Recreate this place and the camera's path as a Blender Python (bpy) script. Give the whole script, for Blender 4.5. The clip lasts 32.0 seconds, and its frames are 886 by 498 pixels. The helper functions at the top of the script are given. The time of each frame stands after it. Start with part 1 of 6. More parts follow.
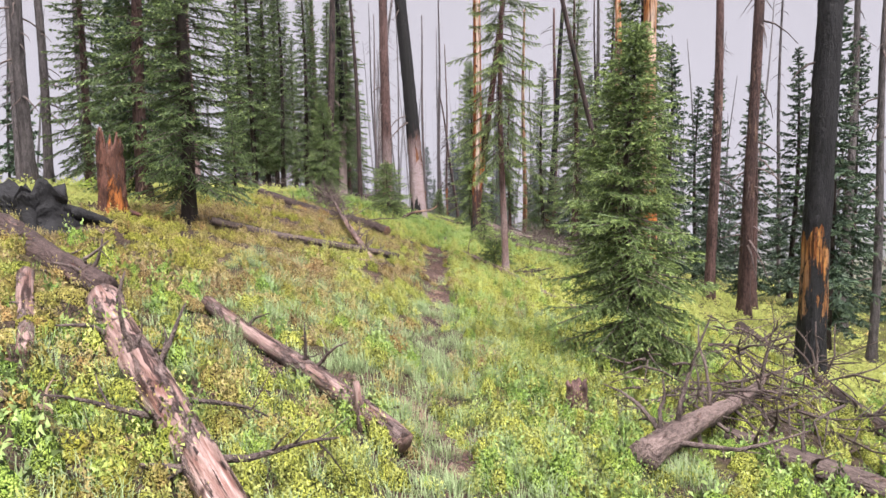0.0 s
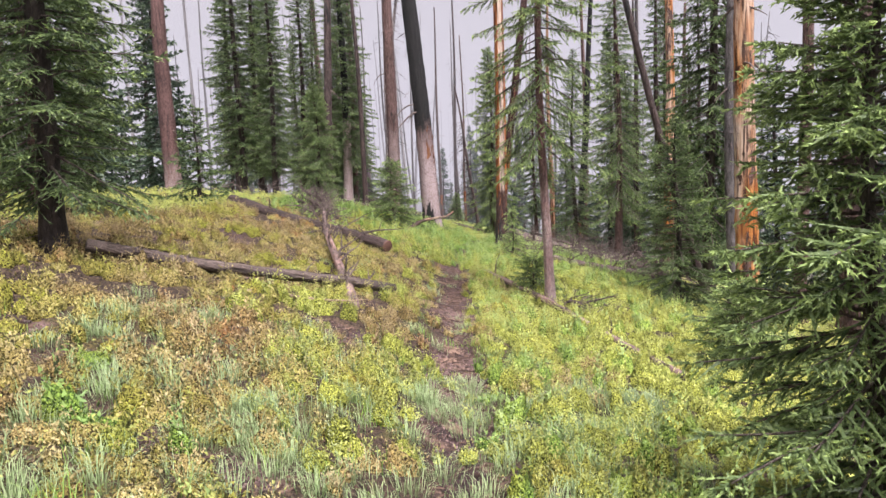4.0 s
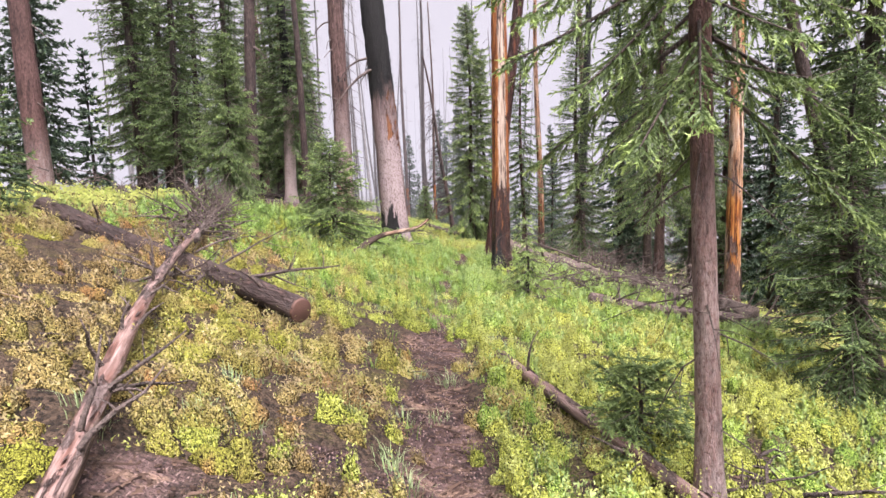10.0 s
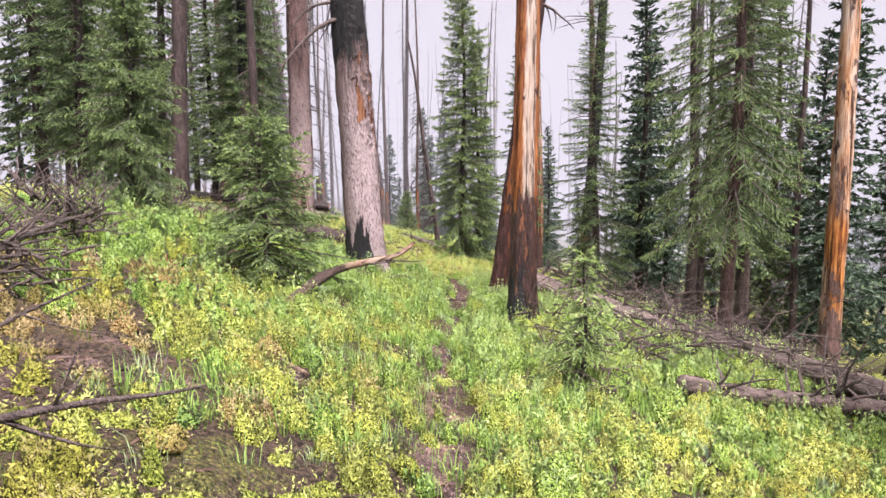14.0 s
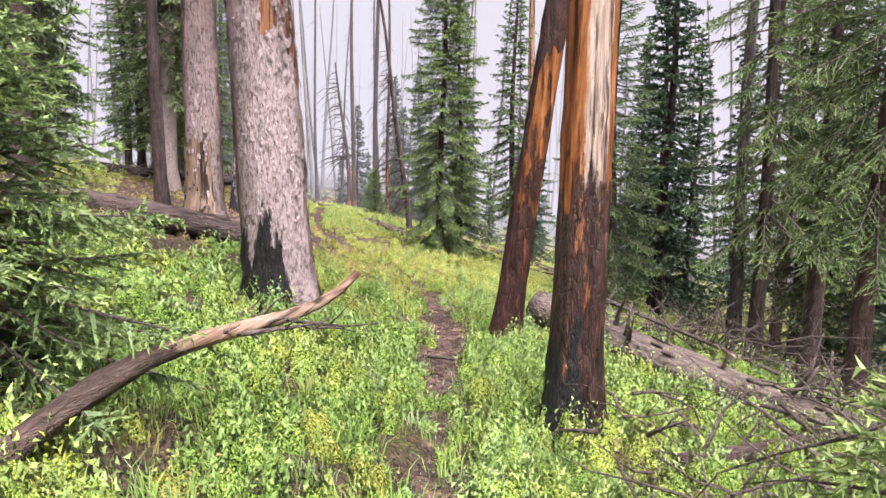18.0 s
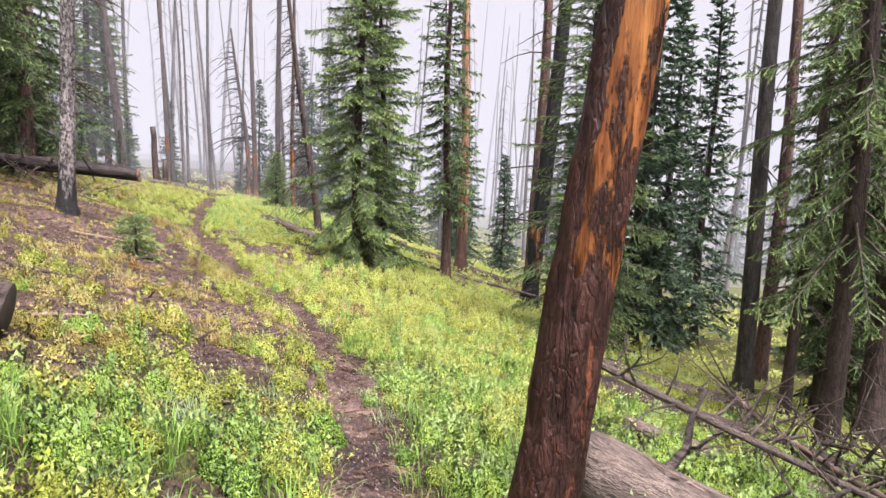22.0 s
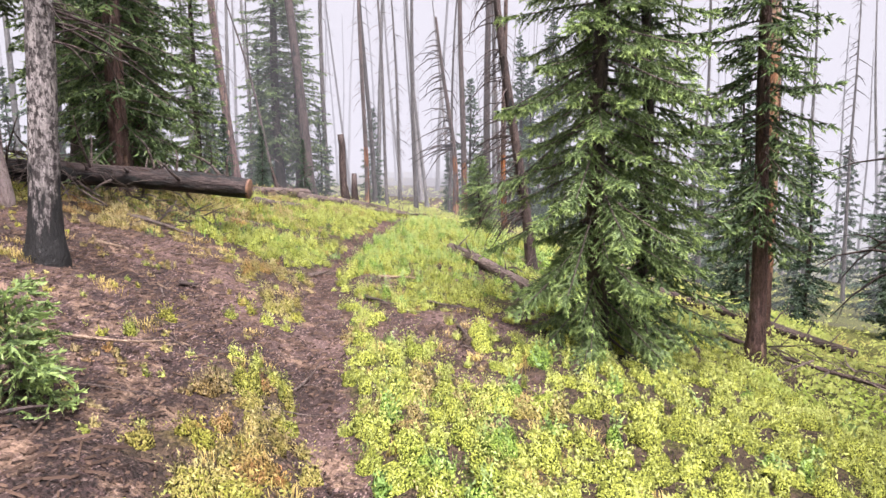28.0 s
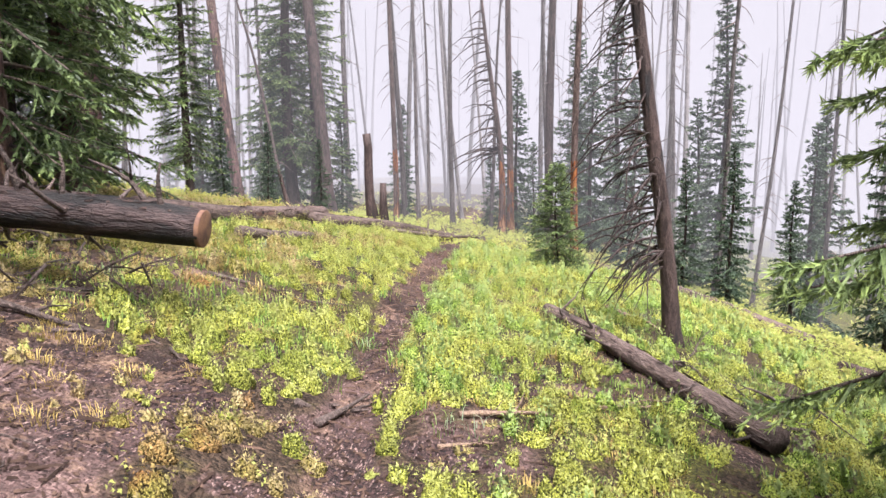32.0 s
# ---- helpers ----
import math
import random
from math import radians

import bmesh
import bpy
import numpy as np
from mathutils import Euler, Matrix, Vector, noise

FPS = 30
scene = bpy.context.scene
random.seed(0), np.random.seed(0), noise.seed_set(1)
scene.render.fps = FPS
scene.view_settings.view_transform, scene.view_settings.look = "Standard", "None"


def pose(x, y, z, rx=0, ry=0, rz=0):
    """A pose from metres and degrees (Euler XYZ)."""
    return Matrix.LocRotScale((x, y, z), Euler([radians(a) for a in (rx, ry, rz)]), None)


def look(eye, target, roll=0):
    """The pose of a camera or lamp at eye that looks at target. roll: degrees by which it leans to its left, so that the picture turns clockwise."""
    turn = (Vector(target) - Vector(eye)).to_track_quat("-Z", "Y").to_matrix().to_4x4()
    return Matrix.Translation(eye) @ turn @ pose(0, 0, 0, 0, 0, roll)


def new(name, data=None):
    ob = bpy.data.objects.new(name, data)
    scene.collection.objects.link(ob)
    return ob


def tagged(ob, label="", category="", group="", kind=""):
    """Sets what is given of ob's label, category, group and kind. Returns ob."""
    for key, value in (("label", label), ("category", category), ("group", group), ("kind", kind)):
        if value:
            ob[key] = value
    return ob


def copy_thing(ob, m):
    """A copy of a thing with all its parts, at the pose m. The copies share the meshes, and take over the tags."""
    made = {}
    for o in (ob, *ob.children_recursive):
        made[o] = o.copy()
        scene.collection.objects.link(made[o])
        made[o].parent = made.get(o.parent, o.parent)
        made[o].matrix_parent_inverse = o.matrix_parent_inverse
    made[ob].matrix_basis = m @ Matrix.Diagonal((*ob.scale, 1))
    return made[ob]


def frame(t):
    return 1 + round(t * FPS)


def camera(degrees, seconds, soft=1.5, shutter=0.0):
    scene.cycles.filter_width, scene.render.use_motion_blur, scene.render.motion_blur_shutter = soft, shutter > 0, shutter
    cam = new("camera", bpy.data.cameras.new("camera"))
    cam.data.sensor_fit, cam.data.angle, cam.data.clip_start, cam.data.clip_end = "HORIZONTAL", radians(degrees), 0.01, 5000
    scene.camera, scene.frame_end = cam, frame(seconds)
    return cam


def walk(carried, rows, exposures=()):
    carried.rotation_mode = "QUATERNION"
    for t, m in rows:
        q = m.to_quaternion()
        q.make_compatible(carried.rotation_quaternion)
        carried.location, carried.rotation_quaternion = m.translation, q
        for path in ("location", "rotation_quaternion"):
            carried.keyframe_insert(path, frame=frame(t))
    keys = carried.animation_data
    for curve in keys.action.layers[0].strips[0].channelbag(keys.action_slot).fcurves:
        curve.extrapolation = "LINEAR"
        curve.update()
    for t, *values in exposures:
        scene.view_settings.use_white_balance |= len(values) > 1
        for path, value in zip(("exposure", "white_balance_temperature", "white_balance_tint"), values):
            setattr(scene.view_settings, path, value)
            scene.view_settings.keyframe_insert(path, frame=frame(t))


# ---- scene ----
cam = camera(64.5, 32.0)
METRES, EYE, TILT, LEAN, TURN = 33.0, 1.5, 0.0, 0.0, 0.0
ROWS = [
    (0.0, 0.0, 0.0, 0.0, -0.1, -6.36, 0.88),
    (0.5, 0.0002, 0.0141, -0.0012, 0.06, -6.5, 0.86),
    (1.0, 0.0005, 0.0288, -0.0012, -0.04, -6.38, 0.78),
    (1.5, 0.0013, 0.0437, -0.0015, 0.35, -5.85, 0.82),
    (2.0, 0.0008, 0.0579, -0.0016, 0.82, -5.29, 1.09),
    (2.5, 0.0022, 0.0728, -0.0031, 1.42, -4.8, 1.41),
    (4.5, -0.0002, 0.1359, -0.0059, 1.13, -6.28, 2.43),
    (5.0, -0.001, 0.1524, -0.0063, 0.84, -6.39, 2.55),
    (5.5, -0.0017, 0.1667, -0.0062, 0.07, -6.41, 2.54),
    (6.0, -0.0014, 0.1815, -0.007, -0.57, -6.32, 2.48),
    (6.5, -0.0014, 0.1977, -0.0074, -0.94, -5.81, 2.35),
    (7.0, -0.0028, 0.2134, -0.0062, -0.95, -5.04, 2.3),
    (7.5, -0.0023, 0.2292, -0.0062, -0.3, -4.75, 2.23),
    (8.0, -0.0032, 0.2439, -0.0059, -0.19, -4.98, 2.16),
    (8.5, -0.0019, 0.2593, -0.0069, -0.08, -5.54, 2.17),
    (9.0, -0.0028, 0.2758, -0.0077, -0.29, -6.57, 2.19),
    (9.5, -0.0045, 0.2924, -0.007, -0.86, -6.74, 2.26),
    (10.0, -0.0058, 0.3079, -0.0062, -1.5, -6.74, 2.16),
    (10.5, -0.0095, 0.3227, -0.0051, -1.87, -6.5, 1.96),
    (11.0, -0.0093, 0.3379, -0.006, -2.01, -5.96, 1.68),
    (11.5, -0.0112, 0.3534, -0.0056, -1.99, -5.9, 1.18),
    (12.0, -0.0108, 0.3676, -0.006, -2.34, -5.95, 0.74),
    (12.5, -0.0095, 0.3835, -0.0074, -2.73, -6.2, 0.37),
    (13.0, -0.0086, 0.3988, -0.0073, -2.83, -6.19, 0.36),
    (13.5, -0.0076, 0.4145, -0.0082, -2.88, -6.22, 0.52),
    (15.5, -0.0079, 0.4765, -0.0099, -3.59, -6.85, 0.22),
    (16.0, -0.0066, 0.4919, -0.0094, -3.73, -6.71, 0.19),
    (16.5, -0.0062, 0.5063, -0.0094, -4.35, -6.76, 0.03),
    (17.0, -0.0033, 0.5215, -0.0111, -5.05, -6.94, -0.23),
    (17.5, -0.0023, 0.5369, -0.0128, -5.39, -7.48, -0.56),
    (18.0, -0.0017, 0.5527, -0.0132, -5.19, -8.08, -0.69),
    (18.5, -0.0009, 0.5681, -0.0131, -4.34, -8.48, -0.53),
    (19.0, 0.0004, 0.5823, -0.0134, -4.86, -8.91, -0.4),
    (19.5, 0.0017, 0.598, -0.0141, -5.86, -9.86, -0.1),
    (20.0, 0.0008, 0.6133, -0.0147, -7.74, -10.84, 0.15),
    (20.5, 0.0025, 0.6282, -0.0149, -10.93, -11.31, -0.04),
    (21.0, 0.0036, 0.6424, -0.0158, -12.96, -12.07, -0.54),
    (21.5, 0.0041, 0.6557, -0.0149, -13.67, -11.34, -1.13),
    (22.0, 0.0056, 0.6686, -0.0147, -12.25, -9.23, -1.62),
    (22.5, 0.0064, 0.6823, -0.0157, -10.02, -8.46, -1.97),
    (23.0, 0.0074, 0.6958, -0.0166, -7.83, -7.84, -2.05),
    (23.5, 0.0092, 0.7104, -0.0174, -5.85, -6.67, -1.54),
    (24.0, 0.0104, 0.7253, -0.0179, -5.71, -6.96, -0.95),
    (24.5, 0.0124, 0.7408, -0.0194, -5.86, -7.36, -0.35),
    (26.5, 0.0199, 0.8035, -0.0253, -1.61, -8.51, 0.75),
    (27.0, 0.0212, 0.821, -0.0264, 1.04, -8.23, 1.01),
    (27.5, 0.0207, 0.8387, -0.0278, 2.19, -8.42, 0.83),
    (28.0, 0.0193, 0.8578, -0.0294, 5.74, -8.14, 0.96),
    (28.5, 0.0156, 0.8749, -0.0292, 7.8, -6.55, 1.09),
    (29.0, 0.0131, 0.8932, -0.0301, 8.21, -7.0, 1.22),
    (29.5, 0.0076, 0.9098, -0.0301, 8.41, -7.31, 1.45),
    (30.0, 0.0035, 0.9271, -0.0311, 7.49, -8.08, 1.37),
    (30.5, -0.0006, 0.9432, -0.0306, 6.91, -8.56, 0.93),
    (31.0, -0.006, 0.9591, -0.0296, 6.87, -8.41, 0.66),
    (31.5, -0.0111, 0.9756, -0.0297, 6.84, -8.19, 0.5),
    (32.0, -0.0178, 0.99, -0.0293, 7.34, -7.8, 0.69),
]
walk(cam, [(t, pose(0, 0, EYE, TILT, LEAN, TURN) @ pose(METRES * x, METRES * y, METRES * z, 90 + pitch, roll, yaw)) for t, x, y, z, yaw, pitch, roll in ROWS],
     exposures=[(0.0, 0.74, 6500, 16), (8.0, 0.84, 6500, 19), (10.0, 1.0, 6500, 19), (13.0, 1.02, 6500, 21), (16.0, 1.0, 6500, 17), (18.0, 1.02, 6500, 17), (21.0, 1.1, 6500, 15), (24.0, 1.08, 6500, 15), (32.0, 1.09, 6500, 16)])

# ---- light: a bright overcast sky in thin mist ----
SKY = (0.375, 0.364, 0.387)
world = bpy.data.worlds.new("overcast")
scene.world = world
world.use_nodes = True
wn, wl = world.node_tree.nodes, world.node_tree.links
wn.clear()
sky = wn.new("ShaderNodeTexSky")
sky.sky_type, sky.sun_disc = "NISHITA", False
sky.sun_elevation, sky.sun_rotation = radians(58), radians(-40)
sky.air_density, sky.dust_density = 1.0, 6.0
pale = wn.new("ShaderNodeMix")
pale.data_type = "RGBA"
pale.inputs[0].default_value = 0.93
wscale = wn.new("ShaderNodeVectorMath")
wscale.operation = "SCALE"
wscale.inputs[3].default_value = 0.1
wl.new(sky.outputs[0], wscale.inputs[0])
wl.new(wscale.outputs[0], pale.inputs[6])
pale.inputs[7].default_value = (*SKY, 1)
back = wn.new("ShaderNodeBackground")
back.inputs[1].default_value = 1.0
wout = wn.new("ShaderNodeOutputWorld")
wl.new(pale.outputs[2], back.inputs[0])
wl.new(back.outputs[0], wout.inputs[0])

sun = new("sun", bpy.data.lights.new("sun", "SUN"))
sun.data.energy, sun.data.angle, sun.data.color = 7.8, radians(45), (1.0, 0.97, 0.93)
sun.matrix_world = look((0, 0, 0), (-0.2, 0.42, -1.0))


# ---- materials ----
def nodes(name):
    m = bpy.data.materials.new(name)
    m.use_nodes = True
    n, l = m.node_tree.nodes, m.node_tree.links
    n.clear()
    out = n.new("ShaderNodeOutputMaterial")
    b = n.new("ShaderNodeBsdfPrincipled")
    l.new(b.outputs[0], out.inputs[0])
    return m, n, l, b, out


def coords(n, l, scale, world_space=False):
    src = n.new("ShaderNodeNewGeometry").outputs["Position"] if world_space else n.new("ShaderNodeTexCoord").outputs["Object"]
    mp = n.new("ShaderNodeMapping")
    mp.inputs["Scale"].default_value = scale
    l.new(src, mp.inputs[0])
    return mp.outputs[0]


def tex_noise(n, l, vec, scale, detail=4.0, rough=0.55):
    t = n.new("ShaderNodeTexNoise")
    t.inputs["Scale"].default_value, t.inputs["Detail"].default_value, t.inputs["Roughness"].default_value = scale, detail, rough
    l.new(vec, t.inputs["Vector"])
    return t.outputs[0]


def step(n, l, fac, lo, hi):
    r = n.new("ShaderNodeMapRange")
    r.inputs[1].default_value, r.inputs[2].default_value = lo, hi
    l.new(fac, r.inputs[0])
    return r.outputs[0]


def calc(n, l, op, a, b=None):
    c = n.new("ShaderNodeMath")
    c.operation = op
    for k, v in enumerate((a, b)):
        if v is None:
            continue
        if isinstance(v, (int, float)):
            c.inputs[k].default_value = v
        else:
            l.new(v, c.inputs[k])
    return c.outputs[0]


def blend(n, l, fac, a, b):
    m = n.new("ShaderNodeMix")
    m.data_type = "RGBA"
    for k, v in ((0, fac), (6, a), (7, b)):
        if isinstance(v, (int, float)):
            m.inputs[k].default_value = v
        elif isinstance(v, tuple):
            m.inputs[k].default_value = (*v, 1)
        else:
            l.new(v, m.inputs[k])
    return m.outputs[2]


def tint(n, l, fac, col, by):
    m = n.new("ShaderNodeMix")
    m.data_type, m.blend_type = "RGBA", "MULTIPLY"
    l.new(fac, m.inputs[0])
    l.new(col, m.inputs[6])
    m.inputs[7].default_value = (*by, 1)
    return m.outputs[2]


def relief(n, l, b, height, strength, dist):
    bp = n.new("ShaderNodeBump")
    bp.inputs["Strength"].default_value, bp.inputs["Distance"].default_value = strength, dist
    l.new(height, bp.inputs["Height"])
    l.new(bp.outputs[0], b.inputs["Normal"])


def bark(name, dark, light, wood=None, wood_at=0.6, wood2=None, char_at=None, char_low=0.0, char_high=0.0, flake=22.0, rough=0.66, wood_z=None, mottle=None, strip=None, ramp=None, seam=None, wood_side=None, ash=None, char_side=None, age=1.0, scale_tone=(0.24, 0.56)):
    """Bark in plates along the stem; wood: bare wood where the bark is gone; char: burnt patches, a burnt foot and a burnt top.
    strip, wood_side, ash, char_side: which side of the stem is pale wood, bare wood, ashy bark or burnt higher."""
    m, n, l, b, out = nodes(name)

    def toward(dx, dy, lo, hi, ragged=0.5):
        at = n.new("ShaderNodeAttribute")
        at.attribute_name = "side"
        dot = n.new("ShaderNodeVectorMath")
        dot.operation = "DOT_PRODUCT"
        dot.inputs[1].default_value = (dx, dy, 0)
        l.new(at.outputs["Vector"], dot.inputs[0])
        wavy = tex_noise(n, l, coords(n, l, (1, 1, 0.3)), 7, 6, 0.7)
        return step(n, l, calc(n, l, "ADD", dot.outputs["Value"], calc(n, l, "MULTIPLY", calc(n, l, "SUBTRACT", wavy, 0.5), ragged)), lo, hi)

    def height():
        z = n.new("ShaderNodeSeparateXYZ")
        l.new(n.new("ShaderNodeTexCoord").outputs["Object"], z.inputs[0])
        return z.outputs[2]

    v = coords(n, l, (1, 1, 0.3))
    rnd = n.new("ShaderNodeObjectInfo").outputs["Random"]
    fine = tex_noise(n, l, v, flake, 5, 0.65)
    vor = n.new("ShaderNodeTexVoronoi")
    vor.feature = "DISTANCE_TO_EDGE"
    vor.inputs["Scale"].default_value = flake * 1.25
    wv = n.new("ShaderNodeVectorMath")
    wv.operation = "ADD"
    l.new(v, wv.inputs[0])
    wn1 = n.new("ShaderNodeTexNoise")
    wn1.inputs["Scale"].default_value = flake * 0.7
    l.new(v, wn1.inputs["Vector"])
    ws = n.new("ShaderNodeVectorMath")
    ws.operation = "SCALE"
    ws.inputs[3].default_value = 0.06
    l.new(wn1.outputs["Color"], ws.inputs[0])
    l.new(ws.outputs[0], wv.inputs[1])
    l.new(wv.outputs[0], vor.inputs["Vector"])
    plate = calc(n, l, "MULTIPLY", fine, step(n, l, vor.outputs[0], -0.55, 0.13))
    col = blend(n, l, step(n, l, plate, *scale_tone), dark, light)
    streak = tex_noise(n, l, coords(n, l, (1, 1, 0.1)), 11, 4, 0.65)
    col = blend(n, l, calc(n, l, "MULTIPLY", step(n, l, streak, 0.5, 0.68), 0.75 * age), col, tuple(c * 0.7 for c in dark))
    speck = tex_noise(n, l, coords(n, l, (1, 1, 0.6)), flake * 3.5, 3, 0.7)
    col = blend(n, l, calc(n, l, "MULTIPLY", step(n, l, speck, 0.52, 0.66), 0.55), col, tuple(c * 0.6 for c in dark))
    if mottle:
        blotch = tex_noise(n, l, coords(n, l, (1, 1, 0.55)), 30, 6, 0.75)
        col = blend(n, l, step(n, l, blotch, 0.46, 0.55), col, mottle)
    if ash:
        (dx, dy, lo, hi), tone, top = ash
        scales = tex_noise(n, l, coords(n, l, (1, 1, 0.45)), 46, 6, 0.72)
        f = calc(n, l, "MULTIPLY", toward(dx, dy, lo, hi, 1.1), step(n, l, scales, 0.36, 0.52))
        f = calc(n, l, "MULTIPLY", f, step(n, l, calc(n, l, "ADD", height(), calc(n, l, "MULTIPLY", streak, 1.2)), top + 1.0, top))
        col = blend(n, l, f, col, blend(n, l, fine, tuple(c * 0.72 for c in tone), tone))
    stain = tex_noise(n, l, coords(n, l, (1, 1, 0.5)), 2.3, 3)
    col = blend(n, l, calc(n, l, "MULTIPLY", step(n, l, stain, 0.45, 0.75), 0.6 * age), col, tuple(c * 0.5 for c in dark))
    if seam:
        torn = tex_noise(n, l, coords(n, l, (1, 1, 0.13)), 13, 6, 0.74)
        col = blend(n, l, step(n, l, torn, 0.575, 0.64), col, blend(n, l, fine, tuple(c * 0.5 for c in seam), seam))
    hgt = calc(n, l, "ADD", plate, calc(n, l, "MULTIPLY", streak, -0.9))
    if wood:
        broad = tex_noise(n, l, coords(n, l, (1, 1, 0.22)), 3.1, 3, 0.6)
        second = step(n, l, broad, 0.4, 0.62)
        if strip:
            second = toward(*strip, 0.3)
        wcol = blend(n, l, second, wood, wood2 or wood)
        redd = tex_noise(n, l, coords(n, l, (1, 1, 0.06)), 21, 6, 0.72)
        wcol = tint(n, l, calc(n, l, "MULTIPLY", step(n, l, redd, 0.38, 0.58), calc(n, l, "SUBTRACT", 1.0, calc(n, l, "MULTIPLY", second, 0.75))), wcol, (0.4, 0.26, 0.22))
        grain = tex_noise(n, l, coords(n, l, (1, 1, 0.05)), 48, 4, 0.65)
        wcol = tint(n, l, step(n, l, grain, 0.62, 0.4), wcol, (0.55, 0.5, 0.48))
        crack = tex_noise(n, l, coords(n, l, (1, 1, 0.04)), 15, 6, 0.72)
        wcol = tint(n, l, step(n, l, crack, 0.52, 0.6), wcol, (0.13, 0.1, 0.1))
        knot = tex_noise(n, l, coords(n, l, (1, 1, 0.6)), 8, 2, 0.5)
        wcol = tint(n, l, step(n, l, knot, 0.64, 0.7), wcol, (0.16, 0.12, 0.12))
        area = tex_noise(n, l, coords(n, l, (1.3, 1.3, 0.3)), 3.4, 8, 0.74)
        if wood_z:
            zz = n.new("ShaderNodeSeparateXYZ")
            l.new(n.new("ShaderNodeTexCoord").outputs["Object"], zz.inputs[0])
            wav = calc(n, l, "ADD", zz.outputs[2], calc(n, l, "MULTIPLY", calc(n, l, "SUBTRACT", broad, 0.5), 1.8))
            lim = calc(n, l, "MULTIPLY", step(n, l, wav, wood_z[0] - 0.15, wood_z[0] + 0.15), step(n, l, wav, wood_z[1] + 0.15, wood_z[1] - 0.15))
            area = calc(n, l, "MULTIPLY", area, lim)
        if ramp:
            rise = n.new("ShaderNodeClamp")
            rise.inputs[1].default_value, rise.inputs[2].default_value = -0.2, 0.17
            l.new(calc(n, l, "MULTIPLY", calc(n, l, "SUBTRACT", height(), ramp[0]), ramp[1]), rise.inputs[0])
            tatter = tex_noise(n, l, coords(n, l, (1, 1, 0.16)), 9, 6, 0.72)
            area = calc(n, l, "ADD", calc(n, l, "ADD", calc(n, l, "MULTIPLY", area, 0.5), calc(n, l, "MULTIPLY", tatter, 0.5)), rise.outputs[0])
        if wood_side:
            area = calc(n, l, "SUBTRACT", area, calc(n, l, "MULTIPLY", calc(n, l, "SUBTRACT", 1.0, toward(*wood_side)), 0.22))
        wf = step(n, l, area, wood_at, wood_at + 0.035)
        col = blend(n, l, wf, col, wcol)
        hgt = calc(n, l, "SUBTRACT", calc(n, l, "MULTIPLY", hgt, calc(n, l, "SUBTRACT", 1.2, wf)), calc(n, l, "MULTIPLY", calc(n, l, "ADD", wf, calc(n, l, "MULTIPLY", crack, wf)), 0.5))
    if char_at is not None or char_low or char_high:
        z = n.new("ShaderNodeSeparateXYZ")
        l.new(n.new("ShaderNodeTexCoord").outputs["Object"], z.inputs[0])
        patch = tex_noise(n, l, coords(n, l, (1.6, 1.6, 0.35)), 2.6, 9, 0.72)
        f = step(n, l, patch, char_at, char_at + 0.05) if char_at is not None else calc(n, l, "MULTIPLY", patch, 0.0)
        edge = calc(n, l, "MULTIPLY", calc(n, l, "SUBTRACT", patch, 0.5), 2.6)
        if char_low:
            low = calc(n, l, "ADD", z.outputs[2], edge)
            if char_side:
                low = calc(n, l, "ADD", low, calc(n, l, "MULTIPLY", calc(n, l, "SUBTRACT", 1.0, toward(*char_side)), 0.6))
            f = calc(n, l, "MAXIMUM", f, step(n, l, low, char_low + 0.05, char_low - 0.05))
        if char_high:
            f = calc(n, l, "MAXIMUM", f, step(n, l, calc(n, l, "ADD", z.outputs[2], edge), char_high - 0.15, char_high + 0.15))
        col = blend(n, l, f, col, blend(n, l, fine, (0.008, 0.008, 0.01), (0.035, 0.033, 0.036)))
    hue = n.new("ShaderNodeHueSaturation")
    l.new(col, hue.inputs["Color"])
    l.new(calc(n, l, "ADD", calc(n, l, "MULTIPLY", rnd, 0.32), 0.52), hue.inputs["Value"])
    l.new(hue.outputs[0], b.inputs["Base Color"])
    b.inputs["Roughness"].default_value = rough
    b.inputs["Specular IOR Level"].default_value = 0.28
    relief(n, l, b, hgt, 1.0, 0.03)
    return m


